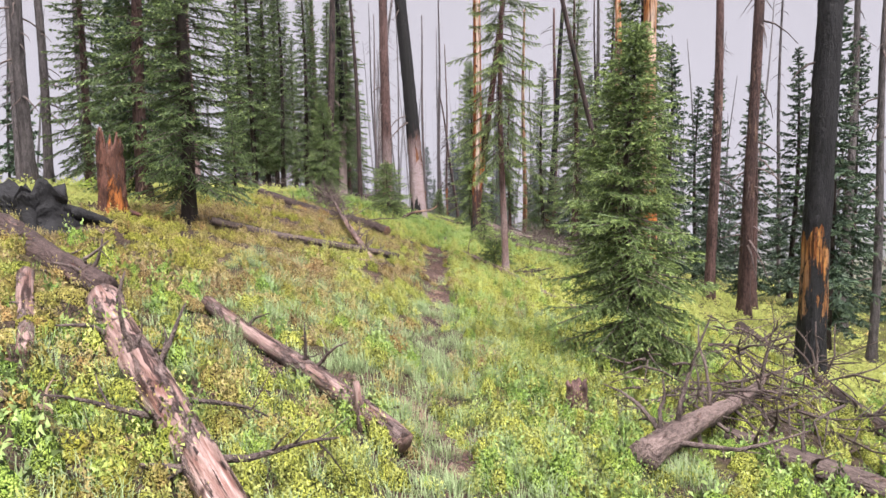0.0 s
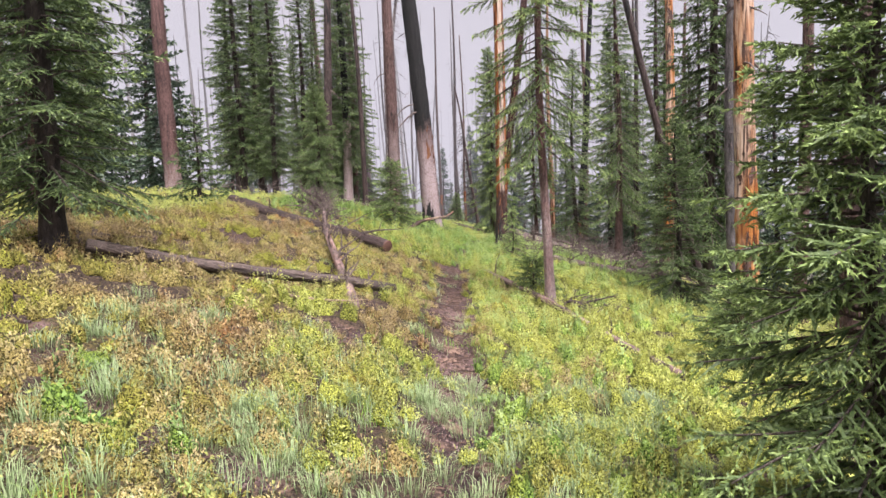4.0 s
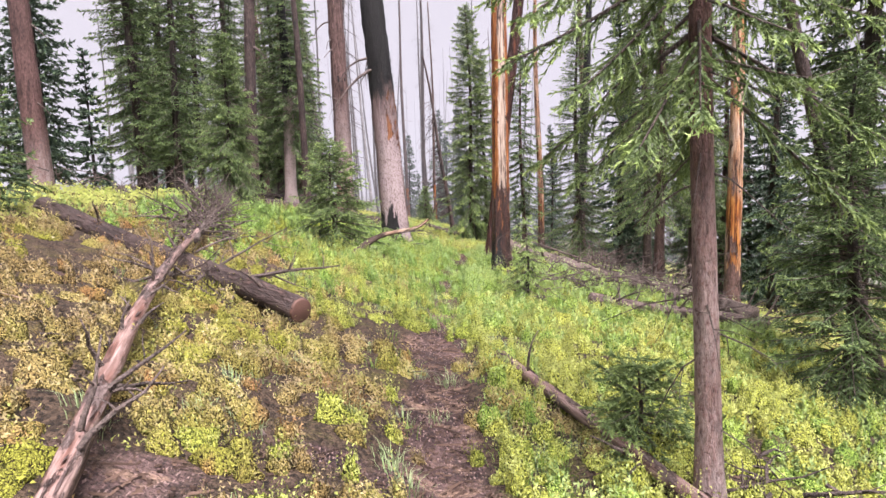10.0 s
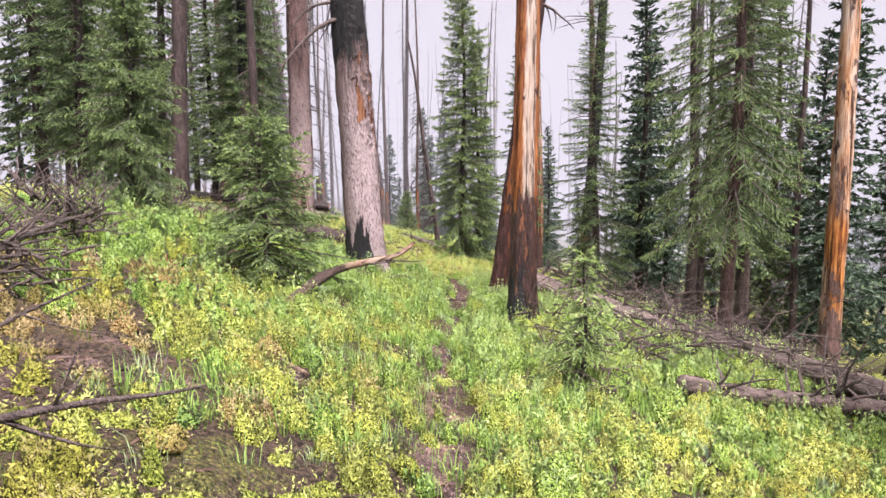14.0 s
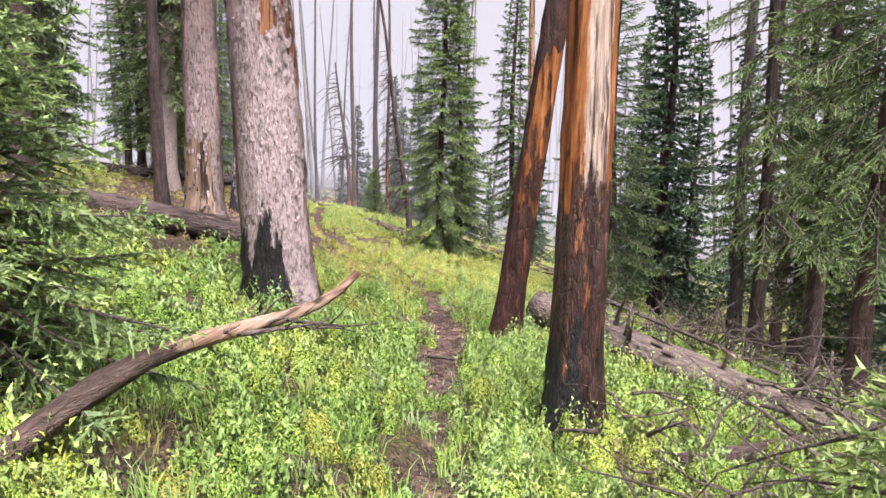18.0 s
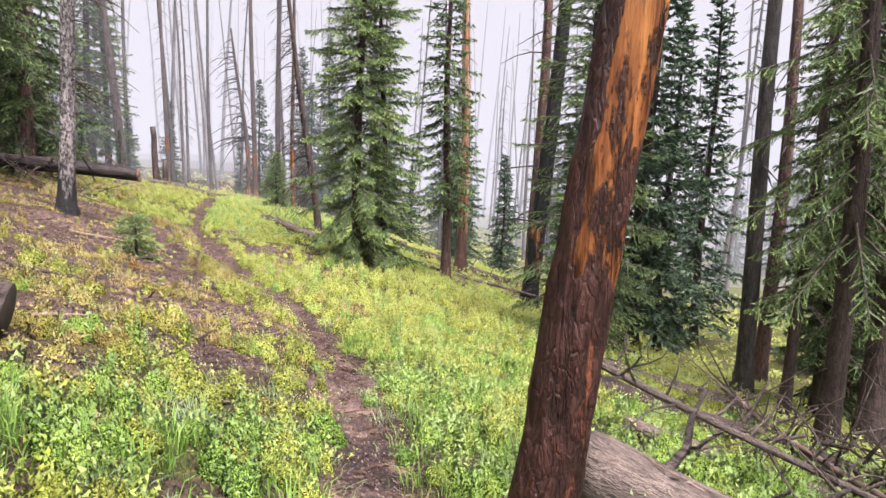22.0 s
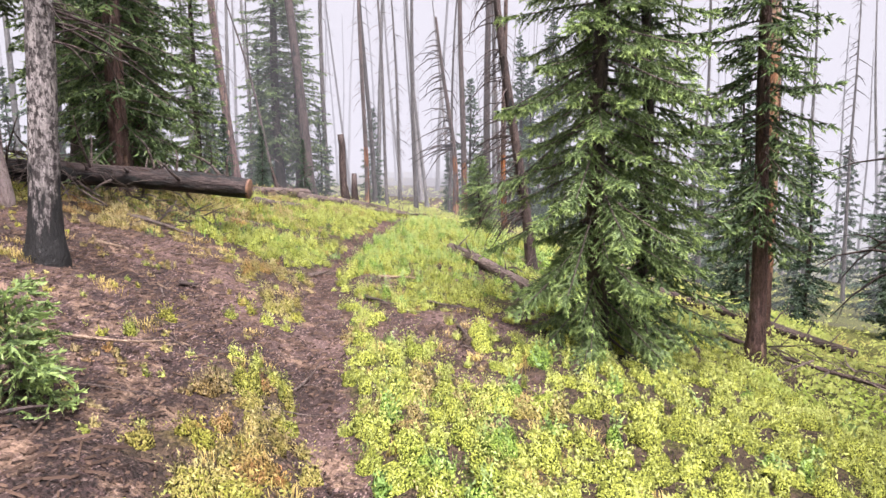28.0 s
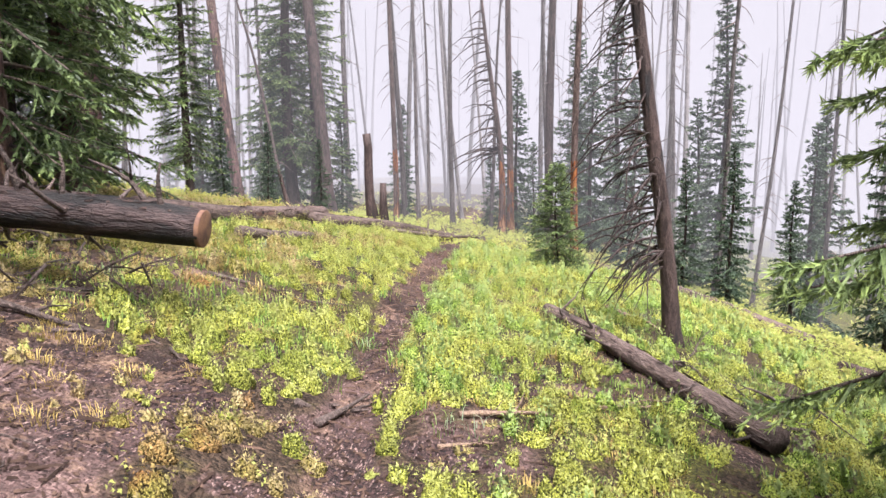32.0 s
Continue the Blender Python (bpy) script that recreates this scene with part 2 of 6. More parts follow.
def leafy(name, dark, light, tip=None, thin=0.25, patch=None, gloss=0.4, sheen=0.45, gain_by=2.05, soft=False):
    """Leaves or needles; each one varies, tip: paler ends (fresh growth, on shrubs also painted highlights), patch:
    another tone in drifts over the ground.
    """
    m, n, l, b, out = nodes(name)
    g = n.new("ShaderNodeNewGeometry")
    isle = g.outputs["Random Per Island"]
    if soft:
        isle = calc(n, l, "ADD", calc(n, l, "MULTIPLY", isle, 0.36), 0.36)
    col = blend(n, l, isle, dark, light)
    if patch:
        for k, (tone, sc, lo, hi) in enumerate(patch):
            spot = tex_noise(n, l, coords(n, l, (1, 1, 0.2), True), sc, 3, 0.6)
            col = blend(n, l, step(n, l, spot, lo, hi), col, blend(n, l, isle, tuple(c * 0.65 for c in tone), tone))
    if patch:
        tuft = tex_noise(n, l, coords(n, l, (1, 1, 0.2), True), 4.2, 2, 0.5)
        hv = n.new("ShaderNodeHueSaturation")
        l.new(col, hv.inputs["Color"])
        l.new(step(n, l, tuft, -0.05, 0.8), hv.inputs["Value"])
        hv.inputs["Saturation"].default_value = 1.0
        col = blend(n, l, 0.75, col, hv.outputs[0])
        gain = n.new("ShaderNodeVectorMath")
        gain.operation = "SCALE"
        gain.inputs[3].default_value = gain_by
        l.new(col, gain.inputs[0])
        col = gain.outputs[0]
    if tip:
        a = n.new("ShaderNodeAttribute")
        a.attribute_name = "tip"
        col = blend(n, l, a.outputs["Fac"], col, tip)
    l.new(col, b.inputs["Base Color"])
    b.inputs["Roughness"].default_value = gloss
    b.inputs["Specular IOR Level"].default_value = sheen
    tr = n.new("ShaderNodeBsdfTranslucent")
    l.new(col, tr.inputs["Color"])
    # soft leaves are lit by the clump's outward normal, not their own
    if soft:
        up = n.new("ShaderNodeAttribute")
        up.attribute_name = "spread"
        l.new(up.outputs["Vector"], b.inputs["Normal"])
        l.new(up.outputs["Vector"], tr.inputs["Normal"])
    mix = n.new("ShaderNodeMixShader")
    mix.inputs[0].default_value = thin
    l.new(b.outputs[0], mix.inputs[1])
    l.new(tr.outputs[0], mix.inputs[2])
    l.new(mix.outputs[0], out.inputs[0])
    return m


BARK = bark("spruce_bark", (0.02, 0.015, 0.014), (0.1, 0.075, 0.068))
RED = bark("red_bark", (0.026, 0.014, 0.013), (0.23, 0.135, 0.125), wood=(0.5, 0.34, 0.27), wood_at=0.57, char_at=0.62, flake=26)
BROWN = bark("dark_brown_bark", (0.045, 0.024, 0.022), (0.3, 0.18, 0.17), wood=(0.62, 0.46, 0.37), wood_at=0.38, wood_z=(-1, 1.1), wood_side=(-0.7, -0.7, 0.0, 0.2), ash=((0.2, -0.98, 0.2, 0.7), (0.6, 0.46, 0.46), 2.6), flake=26)
PALE = bark("pale_scaly_bark", (0.05, 0.028, 0.03), (0.33, 0.22, 0.215), wood=(0.56, 0.27, 0.14), wood_at=0.47, wood2=(0.42, 0.19, 0.11), wood_z=(1.6, 2.9), wood_side=(0.9, -0.44, 0.45, 0.6), ash=((0.25, -0.97, 0.1, 0.75), (0.86, 0.68, 0.71), 2.3), char_low=0.62, char_side=(-0.85, -0.52, 0.05, 0.3), char_high=2.7, flake=40, age=0.7, scale_tone=(0.16, 0.42))
PALE2 = bark("pale_grey_bark", (0.07, 0.045, 0.045), (0.4, 0.29, 0.28), ash=((0.3, -0.95, -0.6, 0.2), (0.7, 0.57, 0.57), 5.0), wood=(0.55, 0.4, 0.3), wood_at=0.62, char_high=3.9, flake=30, age=0.6)
PEEL = bark("peeled_trunk", (0.012, 0.008, 0.008), (0.105, 0.055, 0.05), wood=(0.6, 0.25, 0.09), wood_at=0.49, wood2=(0.78, 0.64, 0.55), strip=(0.16, -0.98, 0.84, 0.9), ramp=(1.25, 0.2), wood_side=(-0.6, -0.8, -0.5, -0.35), char_low=0.5, char_side=(-0.8, -0.6, 0.1, 0.3), flake=26, rough=0.5, seam=(0.5, 0.2, 0.09))
PEEL2 = bark("orange_peeled_trunk", (0.012, 0.006, 0.006), (0.12, 0.05, 0.044), wood=(0.62, 0.26, 0.08), wood_at=0.43, wood2=(0.5, 0.17, 0.06), wood_z=(1.05, 2.5), wood_side=(0.33, -0.94, 0.3, 0.45), flake=24, rough=0.5, seam=(0.32, 0.11, 0.06))
ORANGE = bark("orange_foot_trunk", (0.04, 0.028, 0.026), (0.18, 0.125, 0.115), wood=(0.52, 0.22, 0.08), wood_at=0.45, wood2=(0.5, 0.3, 0.18), wood_z=(0.2, 2.2))
PEEL3 = bark("peeled_orange_stem", (0.05, 0.024, 0.02), (0.2, 0.11, 0.09), wood=(0.64, 0.36, 0.2), wood_at=0.4, wood2=(0.68, 0.5, 0.38), wood_z=(0.9, 30), char_at=0.68)
RUST = bark("rusty_stump", (0.03, 0.016, 0.014), (0.24, 0.11, 0.08), wood=(0.7, 0.26, 0.07), wood_at=0.535, char_at=0.66)
BONE = bark("bleached_trunk", (0.06, 0.032, 0.028), (0.25, 0.15, 0.13), wood=(0.9, 0.4, 0.11), wood_at=0.42, wood2=(0.9, 0.74, 0.62), wood_z=(0.7, 30), char_at=0.66)
BURNT = bark("burnt_trunk", (0.006, 0.006, 0.008), (0.028, 0.028, 0.032), wood=(0.62, 0.3, 0.09), wood_at=0.46, wood2=(0.55, 0.36, 0.22), wood_z=(0.75, 1.9))
SNAG = bark("grey_snag_wood", (0.05, 0.044, 0.046), (0.2, 0.178, 0.182), wood=(0.3, 0.27, 0.27), wood_at=0.58, char_at=0.66)
# weathered grey wood; haze over far trunks put in as a paler tone
HAZED = bark("hazed_grey_wood", (0.13, 0.122, 0.13), (0.31, 0.295, 0.31), char_at=0.7)
LOGBLACK = bark("blackened_log_bark", (0.012, 0.008, 0.009), (0.14, 0.096, 0.096), wood=(0.3, 0.2, 0.19), wood_at=0.62, wood2=(0.2, 0.13, 0.12), char_at=0.48, flake=20)
MOTTLED = bark("mottled_dark_bark", (0.04, 0.033, 0.035), (0.62, 0.55, 0.56), char_low=0.5, flake=24, mottle=(0.05, 0.04, 0.043))
DARKSNAG = bark("dark_snag_wood", (0.022, 0.016, 0.016), (0.125, 0.086, 0.082), char_at=0.58)
LOG = bark("log_bark", (0.045, 0.03, 0.028), (0.27, 0.2, 0.185), wood=(0.42, 0.31, 0.28), wood_at=0.55, wood2=(0.3, 0.21, 0.19), char_at=0.64, flake=34)
ASHSCALES = bark("ashy_bark_scales", (0.05, 0.028, 0.03), (0.33, 0.22, 0.215), ash=((0.25, -0.97, 0.1, 0.75), (0.86, 0.68, 0.71), 2.3), char_low=0.62, char_side=(-0.85, -0.52, 0.05, 0.3), char_high=2.7, flake=40, age=0.7, scale_tone=(0.16, 0.42))
LOGGREY = bark("grey_brown_log_bark", (0.05, 0.036, 0.033), (0.27, 0.205, 0.185), wood=(0.3, 0.22, 0.19), wood_at=0.6, char_at=0.7, flake=40)
PALELOG = bark("pale_log_bark", (0.05, 0.034, 0.034), (0.3, 0.22, 0.21), wood=(0.6, 0.46, 0.44), wood_at=0.42, wood2=(0.46, 0.33, 0.31), char_at=0.64, flake=34)
LOGDARK = bark("dark_log_bark", (0.02, 0.013, 0.013), (0.14, 0.095, 0.09), wood=(0.36, 0.25, 0.23), wood_at=0.54, wood2=(0.24, 0.155, 0.14), char_at=0.56, flake=30)
TWIG = bark("dead_twig", (0.05, 0.036, 0.034), (0.29, 0.22, 0.205), flake=60)
BLEACH = bark("bleached_branch", (0.16, 0.1, 0.075), (0.5, 0.36, 0.27), flake=40, char_at=0.6)
HALFBARE = bark("half_bare_branch", (0.05, 0.03, 0.026), (0.2, 0.13, 0.11), wood=(0.66, 0.48, 0.36), wood_at=0.28, wood2=(0.66, 0.5, 0.38), wood_z=(0.8, 9), flake=40)
LICHEN = bark("lichen_grey_bark", (0.035, 0.018, 0.018), (0.3, 0.165, 0.155), flake=38, ash=((0.0, -1.0, -0.25, 0.2), (0.68, 0.54, 0.53), 1.6))
CUT = None
NEEDLE = leafy("spruce_needles", (0.018, 0.034, 0.02), (0.125, 0.182, 0.082), tip=(0.33, 0.44, 0.15), thin=0.25, sheen=0.2)
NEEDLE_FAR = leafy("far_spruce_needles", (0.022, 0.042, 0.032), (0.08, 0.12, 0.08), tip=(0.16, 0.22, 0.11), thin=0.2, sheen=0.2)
SHRUB = leafy("shrub_leaves", (0.18, 0.21, 0.062), (0.4, 0.43, 0.125), tip=(0.64, 0.69, 0.23), thin=0.35, soft=True, gloss=0.7, sheen=0.15, gain_by=1.6,
              patch=[((0.4, 0.29, 0.12), 1.1, 0.56, 0.7), ((0.24, 0.36, 0.05), 0.55, 0.56, 0.72), ((0.42, 0.48, 0.3), 3.3, 0.66, 0.71)])
LUSH = leafy("lush_leaves", (0.11, 0.2, 0.06), (0.27, 0.4, 0.115), tip=(0.44, 0.57, 0.23), thin=0.35, soft=True, gloss=0.7, sheen=0.15, gain_by=1.6,
             patch=[((0.4, 0.43, 0.07), 1.3, 0.52, 0.62), ((0.3, 0.46, 0.24), 2.9, 0.62, 0.7)])
DRY = leafy("turning_shrub_leaves", (0.15, 0.11, 0.07), (0.35, 0.265, 0.15), tip=(0.54, 0.45, 0.24), thin=0.3, soft=True, gloss=0.7, sheen=0.15, gain_by=1.6,
            patch=[((0.36, 0.37, 0.06), 0.8, 0.44, 0.58), ((0.4, 0.21, 0.09), 2.2, 0.58, 0.69), ((0.55, 0.5, 0.32), 3.1, 0.64, 0.7)])
FESCUE = leafy("blue_green_grass", (0.2, 0.29, 0.13), (0.38, 0.46, 0.26), thin=0.35, gloss=0.7, sheen=0.15)
GRASS = leafy("grass_blades", (0.13, 0.25, 0.05), (0.3, 0.43, 0.11), thin=0.35, gloss=0.7, sheen=0.15, gain_by=1.2, patch=[((0.36, 0.46, 0.32), 1.9, 0.6, 0.68), ((0.42, 0.36, 0.15), 1.3, 0.58, 0.7)])

STRAW = leafy("straw_grass", (0.3, 0.22, 0.07), (0.58, 0.46, 0.18), thin=0.3, gloss=0.7, sheen=0.15)


def leafmass(name, dark, light, tip, patch):
    """The close-set small leaves of a bushy mound, each with its own tone; shade between them is painted dark."""
    m, n, l, b, out = nodes(name)
    v = coords(n, l, (1, 1, 0.8), True)
    wob = n.new("ShaderNodeTexNoise")
    wob.inputs["Scale"].default_value = 60
    l.new(v, wob.inputs["Vector"])
    ws = n.new("ShaderNodeVectorMath")
    ws.operation = "SCALE"
    ws.inputs[3].default_value = 0.016
    l.new(wob.outputs["Color"], ws.inputs[0])
    wv = n.new("ShaderNodeVectorMath")
    wv.operation = "ADD"
    l.new(v, wv.inputs[0])
    l.new(ws.outputs[0], wv.inputs[1])
    cell = n.new("ShaderNodeTexVoronoi")
    cell.inputs["Scale"].default_value = 95
    l.new(wv.outputs[0], cell.inputs["Vector"])
    sep = n.new("ShaderNodeSeparateColor")
    l.new(cell.outputs["Color"], sep.inputs[0])
    col = blend(n, l, sep.outputs[0], dark, light)
    for tone, sc, lo, hi in patch:
        spot = tex_noise(n, l, coords(n, l, (1, 1, 0.2), True), sc, 3, 0.6)
        col = blend(n, l, step(n, l, spot, lo, hi), col, blend(n, l, sep.outputs[0], tuple(c * 0.65 for c in tone), tone))
    a = n.new("ShaderNodeAttribute")
    a.attribute_name = "tip"
    col = blend(n, l, calc(n, l, "MULTIPLY", a.outputs["Fac"], sep.outputs[1]), col, tip)
    gap_shade = step(n, l, calc(n, l, "ADD", cell.outputs["Distance"], calc(n, l, "MULTIPLY", sep.outputs[2], 0.25)), 0.62, 0.9)
    l.new(blend(n, l, gap_shade, col, tuple(c * 0.4 for c in dark)), b.inputs["Base Color"])
    b.inputs["Roughness"].default_value = 0.75
    b.inputs["Specular IOR Level"].default_value = 0.12
    relief(n, l, b, calc(n, l, "SUBTRACT", sep.outputs[1], cell.outputs["Distance"]), 1.0, 0.02)
    return m


# low dark tones: the shaded inside of a clump put into the colour
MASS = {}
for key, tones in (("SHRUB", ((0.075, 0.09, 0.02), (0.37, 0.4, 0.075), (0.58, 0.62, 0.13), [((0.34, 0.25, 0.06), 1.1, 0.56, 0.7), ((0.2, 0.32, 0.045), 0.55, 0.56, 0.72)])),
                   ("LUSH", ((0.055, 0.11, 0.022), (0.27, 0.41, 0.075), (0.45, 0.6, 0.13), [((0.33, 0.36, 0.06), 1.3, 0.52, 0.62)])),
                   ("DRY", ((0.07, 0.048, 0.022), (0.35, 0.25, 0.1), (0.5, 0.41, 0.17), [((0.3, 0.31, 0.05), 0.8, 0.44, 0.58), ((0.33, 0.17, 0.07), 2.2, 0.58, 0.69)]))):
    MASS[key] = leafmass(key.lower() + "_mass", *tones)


def cut_wood(name, early, late):
    m, n, l, b, out = nodes(name)
    w = n.new("ShaderNodeTexWave")
    w.wave_type, w.rings_direction = "RINGS", "Z"
    w.inputs["Scale"].default_value, w.inputs["Distortion"].default_value, w.inputs["Detail"].default_value = 22, 2.5, 2
    l.new(coords(n, l, (1, 1, 1)), w.inputs["Vector"])
    dirt = tex_noise(n, l, coords(n, l, (1, 1, 1)), 9, 4)
    col = blend(n, l, w.outputs["Fac"], early, late)
    col = blend(n, l, step(n, l, dirt, 0.42, 0.62), col, (0.1, 0.05, 0.04))
    l.new(col, b.inputs["Base Color"])
    b.inputs["Roughness"].default_value = 0.8
    return m


CUT = cut_wood("sawn_wood", (0.17, 0.085, 0.05), (0.26, 0.14, 0.085))
CUTDARK = cut_wood("weathered_sawn_wood", (0.085, 0.04, 0.032), (0.15, 0.075, 0.058))


def soil():
    m, n, l, b, out = nodes("forest_soil")
    v = coords(n, l, (1, 1, 1), True)
    chips = n.new("ShaderNodeTexVoronoi")
    chips.inputs["Scale"].default_value, chips.inputs["Randomness"].default_value = 130, 1
    warp = n.new("ShaderNodeMapping")
    warp.inputs["Scale"].default_value = (1.0, 0.3, 1.0)
    warp.inputs["Rotation"].default_value = (0, 0, 0.6)
    l.new(v, warp.inputs[0])
    l.new(warp.outputs[0], chips.inputs["Vector"])
    sepc = n.new("ShaderNodeSeparateColor")
    l.new(chips.outputs["Color"], sepc.inputs[0])
    broad, fine = tex_noise(n, l, v, 1.6, 5, 0.6), tex_noise(n, l, v, 24, 4, 0.7)
    dirt = blend(n, l, step(n, l, fine, 0.3, 0.7), (0.012, 0.0075, 0.008), (0.092, 0.056, 0.055))
    dirt = blend(n, l, step(n, l, sepc.outputs[0], 0.84, 0.9), dirt, (0.25, 0.175, 0.165))
    dirt = blend(n, l, step(n, l, sepc.outputs[1], 0.72, 0.8), dirt, (0.022, 0.017, 0.018))
    dirt = blend(n, l, calc(n, l, "MULTIPLY", step(n, l, broad, 0.5, 0.75), 0.6), dirt, (0.165, 0.105, 0.1))
    drift = tex_noise(n, l, v, 0.75, 6, 0.7)
    dirt = blend(n, l, calc(n, l, "MULTIPLY", step(n, l, drift, 0.52, 0.64), 0.5), dirt, (0.23, 0.15, 0.14))
    dirt = blend(n, l, calc(n, l, "MULTIPLY", step(n, l, drift, 0.47, 0.36), 0.7), dirt, (0.02, 0.013, 0.012))
    straw = tex_noise(n, l, v, 3.4, 7, 0.72)
    dirt = blend(n, l, calc(n, l, "MULTIPLY", step(n, l, straw, 0.53, 0.64), 0.65), dirt, (0.31, 0.205, 0.15))
    cell = n.new("ShaderNodeTexVoronoi")
    cell.inputs["Scale"].default_value = 46
    l.new(v, cell.inputs["Vector"])
    sepm = n.new("ShaderNodeSeparateColor")
    l.new(cell.outputs["Color"], sepm.inputs[0])
    ta = n.new("ShaderNodeAttribute")
    ta.attribute_name = "tuft"
    clump = calc(n, l, "ADD", ta.outputs["Fac"], calc(n, l, "MULTIPLY", calc(n, l, "SUBTRACT", tex_noise(n, l, v, 9, 4, 0.65), 0.5), 0.5))
    dry = n.new("ShaderNodeAttribute")
    dry.attribute_name = "dry"
    lush = blend(n, l, sepm.outputs[0], (0.05, 0.065, 0.015), (0.22, 0.22, 0.05))
    sere = blend(n, l, sepm.outputs[0], (0.06, 0.045, 0.018), (0.22, 0.17, 0.05))
    moss = blend(n, l, dry.outputs["Fac"], lush, sere)
    # shade between leaves and tufts put into the colour, over dark brown soil
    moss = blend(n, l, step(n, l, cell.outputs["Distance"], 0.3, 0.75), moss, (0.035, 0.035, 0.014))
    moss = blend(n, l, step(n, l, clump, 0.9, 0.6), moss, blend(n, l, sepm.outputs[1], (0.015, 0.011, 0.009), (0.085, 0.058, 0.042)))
    a = n.new("ShaderNodeAttribute")
    a.attribute_name = "bare"
    edge = calc(n, l, "ADD", a.outputs["Fac"], calc(n, l, "MULTIPLY", calc(n, l, "SUBTRACT", fine, 0.5), 0.7))
    l.new(blend(n, l, step(n, l, edge, 0.3, 0.6), moss, dirt), b.inputs["Base Color"])
    b.inputs["Roughness"].default_value = 0.9
    b.inputs["Specular IOR Level"].default_value = 0.2
    relief(n, l, b, calc(n, l, "ADD", calc(n, l, "ADD", fine, clump), calc(n, l, "MULTIPLY", cell.outputs["Distance"], -0.7)), 1.0, 0.04)
    return m


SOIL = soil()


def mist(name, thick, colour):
    """Glowing see-through sheet that stands in for mist: thicker towards the ground."""
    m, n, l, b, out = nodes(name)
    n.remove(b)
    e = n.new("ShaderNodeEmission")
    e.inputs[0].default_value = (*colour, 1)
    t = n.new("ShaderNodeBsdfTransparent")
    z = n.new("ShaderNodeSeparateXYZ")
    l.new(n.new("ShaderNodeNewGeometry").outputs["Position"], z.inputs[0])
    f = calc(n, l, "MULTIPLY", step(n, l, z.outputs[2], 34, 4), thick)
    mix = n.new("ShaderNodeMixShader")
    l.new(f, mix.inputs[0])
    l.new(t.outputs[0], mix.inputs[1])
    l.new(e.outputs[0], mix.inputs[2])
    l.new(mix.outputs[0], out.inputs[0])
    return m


# ---- the lie of the land ----
YK = [-30, 0, 5, 10, 15, 20, 22.5, 25, 29, 33, 36.5, 40, 45, 52, 65, 120]
ZK = [0.6, -0.05, -0.24, -0.27, -0.35, -0.45, -0.45, -0.63, -1.03, -1.0, -0.95, -1.0, -1.2, -1.7, -2.5, -2.5]
XK = [0.0, 0.02, 0.0, -0.1, -0.18, 0.06, 0.3, 0.55, 0.5, -0.75, -1.62, -1.9, -2.15, -2.6, -3.5, -3.5]
LK = [1, 1, 1, 1, 1, 1, 1, 1, 1, 1, 1, 0.95, 0.75, 0.5, 0.3, 0.2]


_lat = np.random.default_rng(77).random((256, 256))


def field(x, y, size, seed=0):
    """Smooth random values from 0 to 1 over the plan, with humps of that size."""
    x, y = np.asarray(x, float) / size + 31.7 * seed, np.asarray(y, float) / size + 17.3 * seed
    i, j = np.floor(x).astype(int), np.floor(y).astype(int)
    fx, fy = x - i, y - j
    fx, fy = fx * fx * (3 - 2 * fx), fy * fy * (3 - 2 * fy)
    g = lambda a, c: _lat[a % 256, c % 256]
    return (g(i, j) * (1 - fx) + g(i + 1, j) * fx) * (1 - fy) + (g(i, j + 1) * (1 - fx) + g(i + 1, j + 1) * fx) * fy


def along(y, vals):
    yk, v = np.array(YK, float), np.array(vals, float)
    y = np.clip(np.asarray(y, float), yk[0], yk[-1] - 1e-6)
    m = np.zeros(len(v))
    m[1:-1] = (v[2:] - v[:-2]) / (yk[2:] - yk[:-2])
    i = np.searchsorted(yk, y, side="right") - 1
    h = yk[i + 1] - yk[i]
    s = (y - yk[i]) / h
    return v[i] * (1 + 2 * s) * (1 - s) ** 2 + h * m[i] * s * (1 - s) ** 2 + v[i + 1] * s * s * (3 - 2 * s) + h * m[i + 1] * s * s * (s - 1)


def aside(x, y):
    return np.asarray(x, float) - along(y, XK)


def bareness(x, y):
    """1 on trodden soil and litter, 0 in full growth."""
    u = aside(x, y)
    n1, n2, n3 = field(x, y, 0.55, 1), field(x, y, 1.5, 2), field(x, y, 0.2, 3)
    yy = np.asarray(y, float)
    path = np.clip(1.35 - np.abs(u + 0.2 * (n1 - 0.5)) / ((0.19 + 0.16 * n2) * np.where((yy > 17) & (yy < 26), 0.72, 1)), 0, 1) * np.clip(0.3 + 0.062 * yy + 0.9 * (n1 - 0.5), 0.0, 1)
    path *= np.where((yy > 17) & (yy < 22.5), 0.65 + 0.5 * (n1 - 0.5), 1)
    mix = 0.5 * n1 + 0.25 * n2 + 0.25 * n3
    left = np.interp(yy, [6, 12, 17, 19, 25, 27.5, 30.5, 32.3, 33.5, 35.4, 36.6, 38, 44, 48], [0.2, 0.22, 0.28, 0.08, 0.12, 0.46, 0.52, 0.72, 0.9, 0.74, 0.42, 0.26, 0.2, 0.1])
    left = left * np.clip((0.35 - u) / 0.3, 0, 1) * np.clip((u + 7.5) / 3.5, 0.25, 1)
    right = np.interp(yy, [30.5, 32, 33.5, 36, 38, 42, 47], [0.0, 0.2, 0.52, 0.5, 0.28, 0.14, 0.1]) * np.clip((u - 0.1) / 0.3, 0, 1) * np.clip((4 - u) / 2, 0, 1)
    open_soil = np.clip((np.maximum(left, right) + 1.5 * (mix - 0.5) - 0.4) * 3.2, 0, 1)
    return np.clip(np.maximum(path, open_soil), 0, 1)


